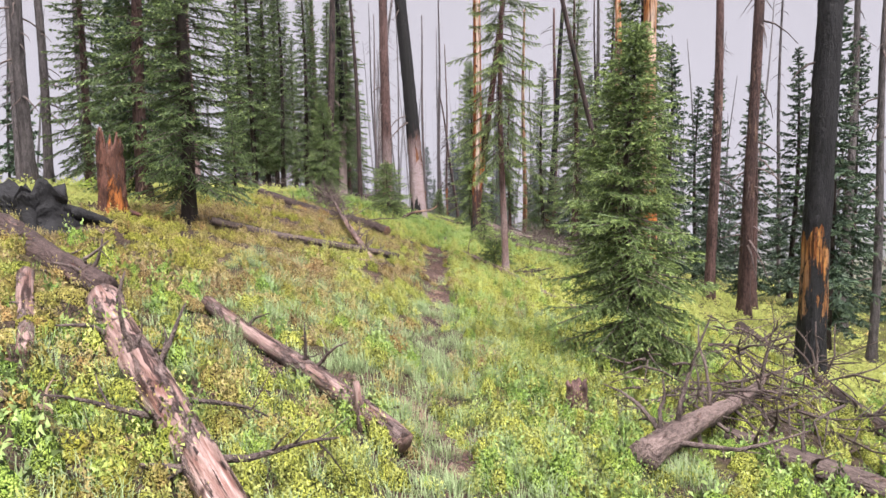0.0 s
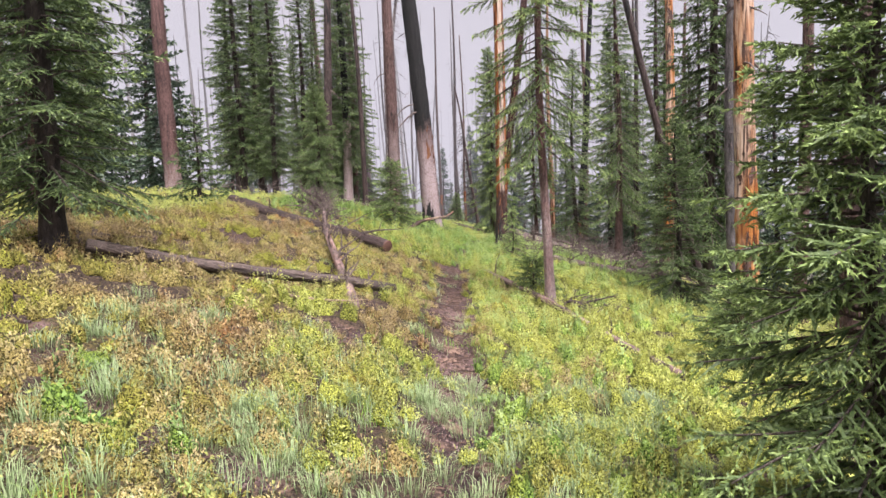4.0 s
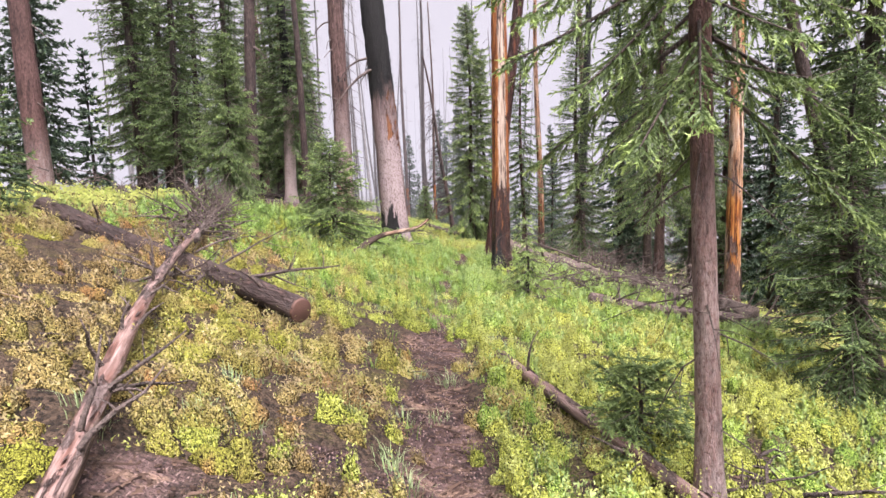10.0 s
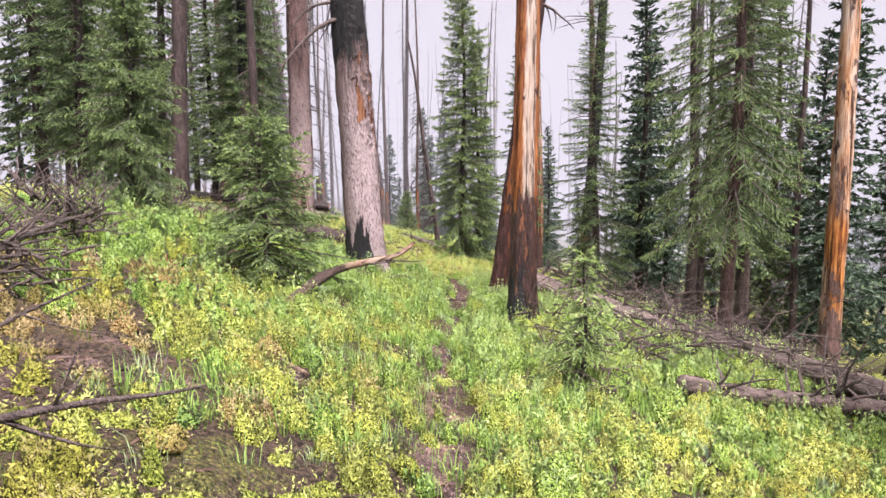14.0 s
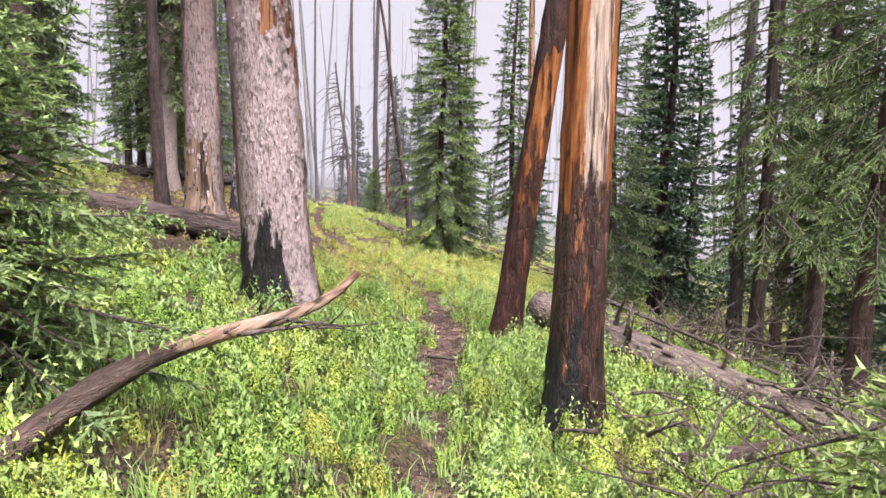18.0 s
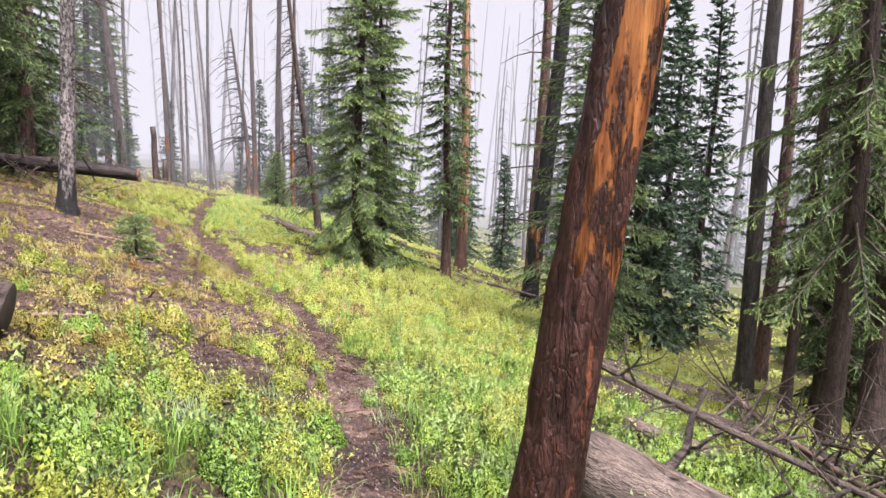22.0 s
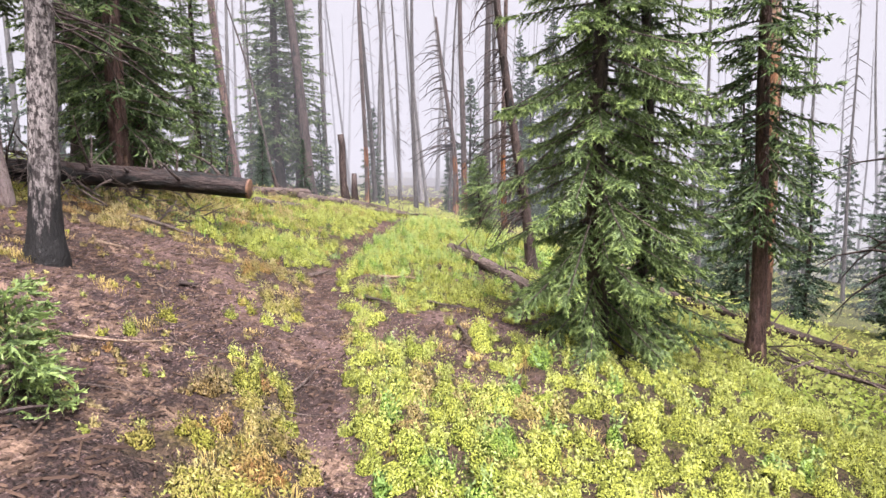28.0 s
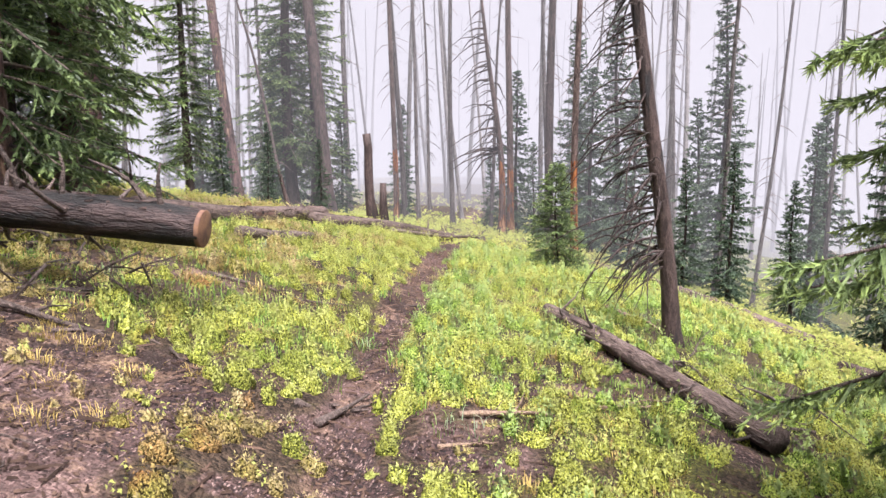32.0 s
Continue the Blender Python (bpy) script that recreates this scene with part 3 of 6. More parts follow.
def dryness(x, y):
    """1 where the shrubs are turning ochre, mostly up the slope."""
    u = aside(x, y)
    return np.clip(0.5 - 0.6 * u + 2.2 * (field(x, y, 1.3, 6) - 0.5) + 1.2 * (field(x, y, 0.4, 7) - 0.5) - 1.3 * np.exp(-((np.asarray(y, float) - 22) / 4.5) ** 2) - 0.45 * (np.asarray(y, float) > 35.5) - 0.5 * np.clip((np.asarray(y, float) - 36) / 1.5, 0, 1), 0, 1) * np.clip(0.35 + 0.06 * np.asarray(y, float), 0, 1)


def ground(x, y):
    u = aside(x, y)
    left = (1.75 * np.tanh(np.clip(-u, 0, None) * 0.33 / 1.75) - 0.05 * np.clip(-u - 9, 0, None)) * along(y, LK)
    right = np.where(u < 5, 0.13 * u + 0.019 * u * u, 1.125 + 0.32 * (np.clip(u, 5, 11) - 5) + 0.14 * (np.clip(u, 11, 34) - 11) - 0.22 * np.clip(u - 42, 0, None))
    z = along(y, ZK) + np.where(u < 0, left, -right)
    near = np.clip(2.2 - np.abs(u) / 18, 0.15, 1)
    z = z + (field(x, y, 1.1, 4) - 0.5) * 0.1 * near + (field(x, y, 0.24, 8) - 0.5) * 0.09 * near * np.clip(1.2 - bareness(x, y), 0.2, 1)
    return z - 0.05 * np.clip(1.5 - np.abs(u) / 0.25, 0, 1)


def gz(x, y):
    return float(ground(x, y))


# ---- mesh helpers ----
def link(name, V, F, mat, parent=None, label="", smooth=True, attr=None):
    me = bpy.data.meshes.new(name)
    V = np.ascontiguousarray(V, dtype=np.float32).reshape(-1, 3)
    if isinstance(F, np.ndarray):
        k, nf = F.shape[1], len(F)
        me.vertices.add(len(V))
        me.vertices.foreach_set("co", V.ravel())
        me.loops.add(nf * k)
        me.loops.foreach_set("vertex_index", F.astype(np.int32).ravel())
        me.polygons.add(nf)
        me.polygons.foreach_set("loop_start", np.arange(0, nf * k, k, dtype=np.int32))
        me.update(calc_edges=True)
    else:
        me.from_pydata([tuple(v) for v in V.tolist()], [], F)
    if smooth:
        me.polygons.foreach_set("use_smooth", np.ones(len(me.polygons), dtype=bool))
    if attr is not None:
        key, vals = attr
        me.attributes.new(key, "FLOAT", "POINT").data.foreach_set("value", np.ascontiguousarray(vals, dtype=np.float32))
    me.materials.append(mat)
    ob = new(name, me)
    if parent:
        ob.parent = parent
    if label:
        tagged(ob, label)
    return ob


def part(name, bm, mat, parent, label=""):
    V, F = bm
    return link(name, V, F, mat, parent, label)


def tube(P, R, sides, rng=None, rough=0.0, cap=True):
    """A round stem along the points P with the radii R."""
    P, R = np.asarray(P, float), np.asarray(R, float)
    n = len(P)
    T = np.gradient(P, axis=0)
    T /= np.linalg.norm(T, axis=1)[:, None] + 1e-9
    ref = np.where(np.abs(T[:, 2:3]) < 0.9, np.array([[0, 0, 1.0]]), np.array([[1.0, 0, 0]])) if np.ptp(np.abs(T[:, 2])) < 0.5 else np.tile([0.31, 0.95, 0.05], (n, 1))
    A = np.cross(T, ref)
    A /= np.linalg.norm(A, axis=1)[:, None] + 1e-9
    B = np.cross(T, A)
    th = np.linspace(0, 2 * math.pi, sides, endpoint=False)
    rad = np.tile(R[:, None], (1, sides))
    if rng is not None and rough:
        ridge = rng.normal(0, 1, sides)
        rad = rad * (1 + rough * (0.7 * ridge[None, :] + rng.normal(0, 0.6, (n, sides))))
    V = P[:, None, :] + rad[:, :, None] * (np.cos(th)[None, :, None] * A[:, None, :] + np.sin(th)[None, :, None] * B[:, None, :])
    V = V.reshape(-1, 3)
    F = []
    for i in range(n - 1):
        for j in range(sides):
            a, c = i * sides + j, i * sides + (j + 1) % sides
            F.append((a, a + sides, c + sides, c))
    if cap:
        V = np.vstack([V, P[:1], P[-1:]])
        s, e = len(V) - 2, len(V) - 1
        for j in range(sides):
            F.append((s, j, (j + 1) % sides))
            F.append((e, (n - 1) * sides + (j + 1) % sides, (n - 1) * sides + j))
    return V, F


def merged(pieces):
    Vs, Fs, k = [], [], 0
    for V, F in pieces:
        Vs.append(V)
        Fs.extend([tuple(i + k for i in f) for f in F])
        k += len(V)
    return np.vstack(Vs), Fs


def limb(rng, start, way, length, r, droop=0.3, segs=5, sides=5, wander=0.12, forks=0):
    """A bare branch; with forks it carries side twigs."""
    way = np.array(way, float)
    way /= np.linalg.norm(way)
    P = [np.array(start, float)]
    d = way.copy()
    for i in range(segs):
        d = d + rng.normal(0, wander, 3) + np.array([0, 0, -droop / segs])
        d /= np.linalg.norm(d)
        P.append(P[-1] + d * length / segs)
    R = r * np.linspace(1, 0.22, segs + 1)
    out = [tube(P, R, sides, cap=True)]
    for f in range(forks):
        k = rng.integers(1, segs)
        side = np.cross(way, rng.normal(0, 1, 3))
        side /= np.linalg.norm(side) + 1e-9
        out += limb(rng, P[k], way * 0.6 + side * 0.8, length * rng.uniform(0.25, 0.5), R[k] * 0.6, droop, 3, 4, wander)
    return out


def stem_axis(h, r, rng, lean=(0, 0), bow=0.0, step_low=0.14, top=0.12, low=5.0, flare=0.4, taper=0.75):
    zs = np.concatenate([np.arange(0, min(low, h), step_low), np.arange(min(low, h), h, max(h / 22, 0.2)), [h]])
    zs = np.concatenate([[-0.35], zs])
    f = np.clip(zs / h, 0, 1)
    wob = rng.uniform(0, 6.28, 2)
    x = lean[0] * zs + bow * h * f * f + min(0.012 * h, 0.05) * (np.sin(f * 7 + wob[0]) - math.sin(wob[0]))
    y = lean[1] * zs + min(0.012 * h, 0.05) * (np.sin(f * 6 + wob[1]) - math.sin(wob[1]))
    R = r * ((1 - f * (1 - top)) ** taper + flare * np.exp(-np.clip(zs, 0, None) / 0.22))
    return np.stack([x, y, zs], 1), R


def thing(name, x, y, label, category, group="", dz=0.0, rz=0.0):
    e = new(name)
    e.empty_display_size = 0.2
    e.matrix_world = pose(x, y, gz(x, y) + dz, 0, 0, rz)
    return tagged(e, label, category, group)


# ---- spruces ----
DETAIL = {"close": dict(per=38, ds=0.06, m=24, nl=0.027, nw=0.0046, lt=0.24, sides=18, mat=NEEDLE),
          "near": dict(per=36, ds=0.075, m=14, nl=0.033, nw=0.0062, lt=0.26, sides=18, mat=NEEDLE),
          "fan": dict(per=30, ds=0.06, m=20, nl=0.042, nw=0.0058, lt=0.22, sides=18, mat=NEEDLE),
          "mid": dict(per=26, ds=0.115, m=10, nl=0.055, nw=0.012, lt=0.32, sides=10, mat=NEEDLE),
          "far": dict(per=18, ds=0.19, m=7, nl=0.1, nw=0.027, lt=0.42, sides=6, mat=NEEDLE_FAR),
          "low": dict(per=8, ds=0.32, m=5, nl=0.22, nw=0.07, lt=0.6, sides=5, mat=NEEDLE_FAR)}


def crown(rng, h, rmax, z0, D, P, droop=0.35, thin=1.0, power=0.75, fresh=0.95, skirt=0.85, young=0.0):
    """Needle sprays on drooping boughs: the sprays as single thin blades, the boughs as bare wood."""
    soup, tips, wood = [], [], []
    count = int((h - z0) * D["per"] * thin)
    golden = rng.uniform(0, 6.28)
    for k in range(count):
        f = (k + rng.uniform(0, 1)) / count
        z = z0 + (h - z0) * f ** 1.08
        f = (z - z0) / (h - z0)
        golden += 2.4 + rng.normal(0, 0.35)
        L = (rmax * (1 - f) ** power * (skirt + (1 - skirt) * min(1, f * 5)) * rng.uniform(0.5, 1.14) + 0.07)
        e = 0.75 * f ** 1.5 - 0.05 - droop * 0.55 * (1 - f) + rng.normal(0, 0.12)
        ax = np.array([math.cos(golden) * math.cos(e), math.sin(golden) * math.cos(e), math.sin(e)])
        hor = np.array([-math.sin(golden), math.cos(golden), 0])
        cx = np.interp(z, P[:, 2], P[:, 0])
        cy = np.interp(z, P[:, 2], P[:, 1])
        bp = lambda s: np.array([cx, cy, z]) + ax * s[:, None] + np.array([0, 0, 1.0]) * (-(droop * 0.42) * s * s / L + 0.3 * droop * s ** 3 / L ** 2)[:, None]
        if L > 0.3 and D["sides"] > 6:
            sw = np.linspace(0, L * 0.9, 4)
            wood.append(tube(bp(sw), (0.004 + 0.011 * L) * np.linspace(1, 0.3, 4), 3, cap=False))
        s = np.arange(min(0.22 * L, 0.35) * rng.uniform(0.6, 1.3), L, D["ds"])
        if not len(s):
            s = np.array([L * 0.5])
        p = bp(s)
        nt = len(s)
        for side in (-1, 1, 0):
            lt = np.clip(0.5 * (L - s) + 0.08, 0.05, D["lt"]) * rng.uniform(0.55, 1.15, nt)
            if side:
                d = ax * 0.62 + hor * side * 0.75 + rng.normal(0, 0.16, (nt, 3))
                d[:, 2] -= droop * rng.uniform(0.1, 1.1, nt)
            else:
                d = np.tile(ax * 0.75, (nt, 1)) + rng.normal(0, 0.25, (nt, 3))
                d[:, 2] -= droop * rng.uniform(0.2, 1.4, nt)
                lt = lt * 0.85
            d /= np.linalg.norm(d, axis=1)[:, None]
            q = (np.arange(D["m"]) + rng.uniform(0, 1, (nt, D["m"]))) / D["m"]
            c = p[:, None, :] + d[:, None, :] * (lt[:, None] * q)[:, :, None]
            nd = d[:, None, :] * 0.8 + rng.normal(0, 0.42, (nt, D["m"], 3))
            nd /= np.linalg.norm(nd, axis=2)[:, :, None]
            w = np.cross(nd, rng.normal(0, 1, (nt, D["m"], 3)))
            w *= D["nw"] / (np.linalg.norm(w, axis=2)[:, :, None] + 1e-9)
            nl = D["nl"] * rng.uniform(0.7, 1.3, (nt, D["m"], 1))
            soup.append(np.stack([c - w, c + w, c + nd * nl], 2).reshape(-1, 3, 3))
            sw2 = np.cross(d, rng.normal(0, 1, (nt, 3)))
            sw2 *= D["nw"] * 1.6 / (np.linalg.norm(sw2, axis=1)[:, None] + 1e-9)
            soup.append(np.stack([p - sw2, p + sw2, p + d * (lt * 1.05)[:, None]], 1))
            t = np.clip(q * 1.6 - 0.75, 0, 1) * np.clip((s / L - 0.25) * 1.6, 0.1, 1)[:, None] * fresh * rng.uniform(0.3, 1.1)
            t = np.clip(t + young * rng.uniform(0.2, 1.0, t.shape), 0, 1)
            tips.append(np.repeat(t.reshape(-1), 3))
            tips.append(np.tile([0.0, 0.0, 0.4 * fresh], nt))
    return np.concatenate(soup), np.concatenate(tips), wood


def spruce(x, y, h, r, z0, seed, detail="mid", trunk=0.1, lean=(0, 0), label="green spruce", group="spruces", mat=None, dead=0, name="spruce_tree", **kw):
    rng = np.random.default_rng(seed)
    D = DETAIL[detail]
    e = thing(name, x, y, label, "spruce tree", group)
    P, R = stem_axis(h, trunk, rng, lean, step_low=0.16 if detail in ("near", "close", "fan") else 0.5, top=0.05)
    part("trunk", tube(P, R, D["sides"], rng, 0.03), mat or BARK, e)
    S, tip, wood = crown(rng, h, r, z0, D, P, **kw)
    for k in range(dead):
        z = rng.uniform(0.15, max(z0, 0.6) + 0.5)
        a = rng.uniform(0, 6.28)
        wood += limb(rng, (np.interp(z, P[:, 2], P[:, 0]), np.interp(z, P[:, 2], P[:, 1]), z), (math.cos(a), math.sin(a), -0.25), rng.uniform(0.3, 0.75), 0.007, 0.5, 4, 3, 0.15, 2)
    if wood:
        tagged(part("limb_wood", merged(wood), TWIG, e), kind="stuff")
    link("crown", S.reshape(-1, 3), np.arange(len(S) * 3).reshape(-1, 3), D["mat"], e, smooth=False, attr=("tip", tip))
    return e


# ---- dead trees ----
def bark_plates(rng, P, R, spec, mat, e):
    """Loose scales of bark on a stem, from the ground to a height, each curved to the stem and lifting at its lower edge."""
    count, top, size = spec
    FV, FF, SV = [], [], []
    for k in range(count):
        z, an = top * rng.uniform(0, 1), rng.uniform(0, 6.2832)
        cx, cy, rr = np.interp(z, P[:, 2], P[:, 0]), np.interp(z, P[:, 2], P[:, 1]), np.interp(z, P[:, 2], R)
        hw, hl, lift = size * rng.uniform(0.3, 1.0) / rr, size * rng.uniform(0.5, 2.2), rng.uniform(0.001, 0.007)
        for row, off in ((-1, lift), (0.1, lift * 0.8), (1, -0.003)):
            for col in (-1, 0, 1):
                a, q = an + hw * col * rng.uniform(0.6, 1.2), rr * 1.015 + off * rng.uniform(0.6, 1.3)
                FV.append((cx + q * math.cos(a), cy + q * math.sin(a), z + hl * row * rng.uniform(0.7, 1.2)))
                SV.append((math.cos(a), math.sin(a), 0))
        i = 9 * k
        FF += [(i, i + 1, i + 4, i + 3), (i + 1, i + 2, i + 5, i + 4), (i + 3, i + 4, i + 7, i + 6), (i + 4, i + 5, i + 8, i + 7)]
    ob = tagged(part("loose_bark", (np.array(FV), FF), mat, e), kind="stuff")
    ob.data.attributes.new("side", "FLOAT_VECTOR", "POINT").data.foreach_set("vector", np.array(SV, dtype=np.float32).ravel())


def snag(x, y, h, r, seed, mat, label, lean=(0, 0), bow=0.0, branches=14, reach=0.9, first=1.5, sides=14, near=False, category="dead tree", group="dead standing trees",
         droop=0.9, top=0.25, flare=0.4, dz=0.0, forks=0, rise=-0.1, name="dead_tree", toward=None, thick=1.5, step_low=0.14, single=True, last=0.97, wood=None, plates=None):
    rng = np.random.default_rng(seed)
    e = thing(name, x, y, label, category, group, dz)
    P, R = stem_axis(h, r, rng, lean, bow, step_low if near else 0.6, top, flare=flare)
    V, F = tube(P, R, sides, rng, 0.055 if near else 0.03)
    stem = part("trunk", (V, F), mat, e)
    if near:
        out = V - np.vstack([np.repeat(P, sides, axis=0), P[:1], P[-1:]])
        out /= np.linalg.norm(out, axis=1)[:, None] + 1e-6
        stem.data.attributes.new("side", "FLOAT_VECTOR", "POINT").data.foreach_set("vector", out.astype(np.float32).ravel())
    if plates:
        bark_plates(rng, P, R, plates[:3], plates[3], e)
    pieces = []
    for k in range(branches):
        z = first + (h * last - first) * rng.uniform(0, 1) ** (1.6 if single else 0.85)
        a = rng.uniform(0, 6.28) if toward is None else toward + rng.normal(0, 0.8)
        L = reach * rng.uniform(0.35, 1.1) * (1 - 0.55 * z / h)
        at = (np.interp(z, P[:, 2], P[:, 0]), np.interp(z, P[:, 2], P[:, 1]), z)
        bits = limb(rng, at, (math.cos(a), math.sin(a), rise + rng.normal(0, 0.15)), L, (0.008 + 0.012 * L) * thick, droop, 5 if near else 3 if single else 2, 5 if near else 3, 0.14, forks)
        if single:
            br = part("branch", bits[0], wood or TWIG, e)
            for tw in bits[1:]:
                part("twig", tw, wood or TWIG, br)
        else:
            pieces += bits
    if pieces:
        tagged(part("branch_wood", merged(pieces), mat, e), kind="stuff")
    return e


def lying(name, a, b, r0, r1, seed, mat, label, category="fallen log", group="fallen logs", stubs=6, stub_len=0.3, sides=16, bow=0.0, sawn=False, step_=0.15, rough=0.04, wob=0.006, branches=(), flakes=0, cut=None):
    """A fallen stem from a to b (its middle line)."""
    rng = np.random.default_rng(seed)
    a, b = Vector(a), Vector(b)
    L = (b - a).length
    e = new(name)
    e.empty_display_size = 0.2
    e.matrix_world = Matrix.Translation(a) @ (b - a).to_track_quat("Z", "Y").to_matrix().to_4x4()
    tagged(e, label, category, group)
    zs = np.linspace(0, L, max(6, int(L / step_)))
    f = zs / L
    ph = rng.uniform(0, 6.28, 2)
    P = np.stack([bow * L * (f - f * f) * 2 + wob * L * np.sin(5 * f + ph[0]), wob * L * np.sin(6 * f + ph[1]), zs], 1)
    R = (r0 + (r1 - r0) * f) * (1 + rng.normal(0, 0.025, len(zs)))
    part("stem", tube(P, R, sides, rng, rough), mat, e)
    if sawn:
        th = np.linspace(0, 6.2832, 24, endpoint=False)
        ring = lambda q, z: np.stack([P[0, 0] + q * np.cos(th), P[0, 1] + q * np.sin(th), np.full(24, z)], 1)
        V = np.vstack([ring(r0 * 0.97, 0.02), ring(r0 * 0.96, -0.006), ring(r0 * 0.9, -0.009), [[P[0, 0], P[0, 1], -0.009]]])
        F = [(k * 24 + j, k * 24 + (j + 1) % 24, (k + 1) * 24 + (j + 1) % 24, (k + 1) * 24 + j) for k in range(2) for j in range(24)] + [(48 + j, 48 + (j + 1) % 24, 72) for j in range(24)]
        link("sawn_end", V, F, cut or CUT, e, "sawn round end with weathered growth rings")
    inv = e.matrix_world.to_3x3().inverted()
    up = np.array(inv @ Vector((0, 0, 1)))
    if flakes:
        qs, FV, FF = rng.uniform(0.02, 0.98, flakes), [], []
        mid = math.atan2(up[1], up[0])
        for k, q in enumerate(qs):
            an, rr = mid + rng.normal(0, 0.8), np.interp(q, f, R) * 1.02
            cx, cy, zz = np.interp(q, f, P[:, 0]), np.interp(q, f, P[:, 1]), q * L
            hw, hl, lift = rng.uniform(0.03, 0.13) * rng.uniform(0.5, 1.5), rng.uniform(0.008, 0.05) * rng.uniform(0.4, 1.8), rng.uniform(0.001, 0.01)
            for da, dz, o in ((-hw, -hl, 0.0), (0, -hl * 1.2, lift), (hw, -hl, lift * 1.6), (hw, hl, lift * 1.2), (0, hl * 1.1, lift * 0.5), (-hw, hl * 0.8, 0.0)):
                FV.append((cx + (rr + o) * math.cos(an + da), cy + (rr + o) * math.sin(an + da), zz + dz * rng.uniform(0.1, 1.9)))
            FF += [(6 * k, 6 * k + 1, 6 * k + 4, 6 * k + 5), (6 * k + 1, 6 * k + 2, 6 * k + 3, 6 * k + 4)]
        tagged(part("loose_bark", (np.array(FV), FF), LOGDARK, e), kind="stuff")
    for k in range(stubs):
        q = rng.uniform(0.05, 0.97)
        at = np.array([np.interp(q, f, P[:, 0]), np.interp(q, f, P[:, 1]), q * L])
        d = np.cross([0, 0, 1.0], rng.normal(0, 1, 3)) + up * 0.5
        d = d + np.array([0, 0, 0.4])
        part("branch_stub", merged(limb(rng, at, d, stub_len * rng.uniform(0.3, 1.2) + np.interp(q, f, R), np.interp(q, f, R) * 0.17 + 0.007, 0.0, 4, 5, 0.2, 1 if stub_len > 0.25 else 0)), TWIG, e)
    for q, d, length, rr in branches:
        at = np.array([np.interp(q, f, P[:, 0]), np.interp(q, f, P[:, 1]), q * L])
        bits = limb(rng, at, np.array(inv @ Vector(d)), length, rr, 0.0, 6, 6, 0.1, 4)
        br = part("branch", bits[0], TWIG, e)
        for tw in bits[1:]:
            part("twig", tw, TWIG, br)
    return e


def rest(x, y, r):
    return (x, y, gz(x, y) + r * 0.75)


def stick(x0, y0, x1, y1, r, seed, mat=None, forks=2, label="dry grey stick lying on the ground", lift=0.0, group="sticks"):
    rng = np.random.default_rng(seed)
    a, b = np.array(rest(x0, y0, r)), np.array(rest(x1, y1, r)) + np.array([0, 0, lift])
    L = np.linalg.norm(b - a)
    e = new("stick")
    e.empty_display_size = 0.1
    e.matrix_world = Matrix.Translation(a)
    tagged(e, label, "stick", group)
    bits = limb(rng, (0, 0, 0), (b - a), L, r, 0.0, 7, 7, 0.07, 0)
    part("stem", bits[0], mat or TWIG, e)
    w = (b - a) / L
    for k in range(forks):
        q = rng.uniform(0.2, 0.9)
        s = np.cross(w, [0, 0, 1.0]) * rng.choice([-1, 1])
        part("twig", merged(limb(rng, (b - a) * q, w * 0.7 + s * 0.7 + np.array([0, 0, 0.15]), L * rng.uniform(0.12, 0.3), r * 0.5, 0.0, 4, 5, 0.15, 1)), mat or TWIG, e)
    return e


# ---- ground: one sheet ----
def spaced(lo, hi, fine, out, grow=1.18):
    mid = list(np.arange(lo, hi, fine))
    a, s = [], fine
    while (hi + sum(a)) < out:
        s = min(s * grow, 9)
        a.append(s)
    right = list(hi + np.cumsum([0] + a))
    left = list(lo - np.cumsum(a))[::-1]
    return np.array(left + mid + right)


gx, gy = spaced(-4.2, 4.2, 0.085, 160), spaced(0.8, 46.0, 0.1, 170)
GX, GY = np.meshgrid(gx, gy)
GZ = ground(GX.ravel(), GY.ravel())
nx, ny = len(gx), len(gy)
gi = (np.arange(ny - 1)[:, None] * nx + np.arange(nx - 1)[None, :]).ravel()
ground_ob = link("ground", np.stack([GX.ravel(), GY.ravel(), GZ], 1), np.stack([gi, gi + 1, gi + nx + 1, gi + nx], 1), SOIL, attr=("bare", bareness(GX.ravel(), GY.ravel())))
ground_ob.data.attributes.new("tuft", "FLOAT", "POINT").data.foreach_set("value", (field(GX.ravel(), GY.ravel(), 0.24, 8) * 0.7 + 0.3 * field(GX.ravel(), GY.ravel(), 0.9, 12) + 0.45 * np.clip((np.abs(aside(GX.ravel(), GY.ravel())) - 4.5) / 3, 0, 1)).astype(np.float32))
ground_ob.data.attributes.new("dry", "FLOAT", "POINT").data.foreach_set("value", dryness(GX.ravel(), GY.ravel()).astype(np.float32))
tagged(ground_ob, "mossy forest slope with a narrow trodden dirt trail", "ground", kind="structure")


# ---- the mist far off: glowing see-through shells ----
def mist_shell(name, radius, mat, z0=-45, z1=60):
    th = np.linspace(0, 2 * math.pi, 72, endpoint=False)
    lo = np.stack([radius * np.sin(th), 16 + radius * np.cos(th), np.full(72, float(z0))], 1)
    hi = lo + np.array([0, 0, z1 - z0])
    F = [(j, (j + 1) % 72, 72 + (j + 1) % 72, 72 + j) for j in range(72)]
    return tagged(link(name, np.vstack([lo, hi]), F, mat), "glowing see-through sheet of mist among the far trees", "mist", kind="structure")


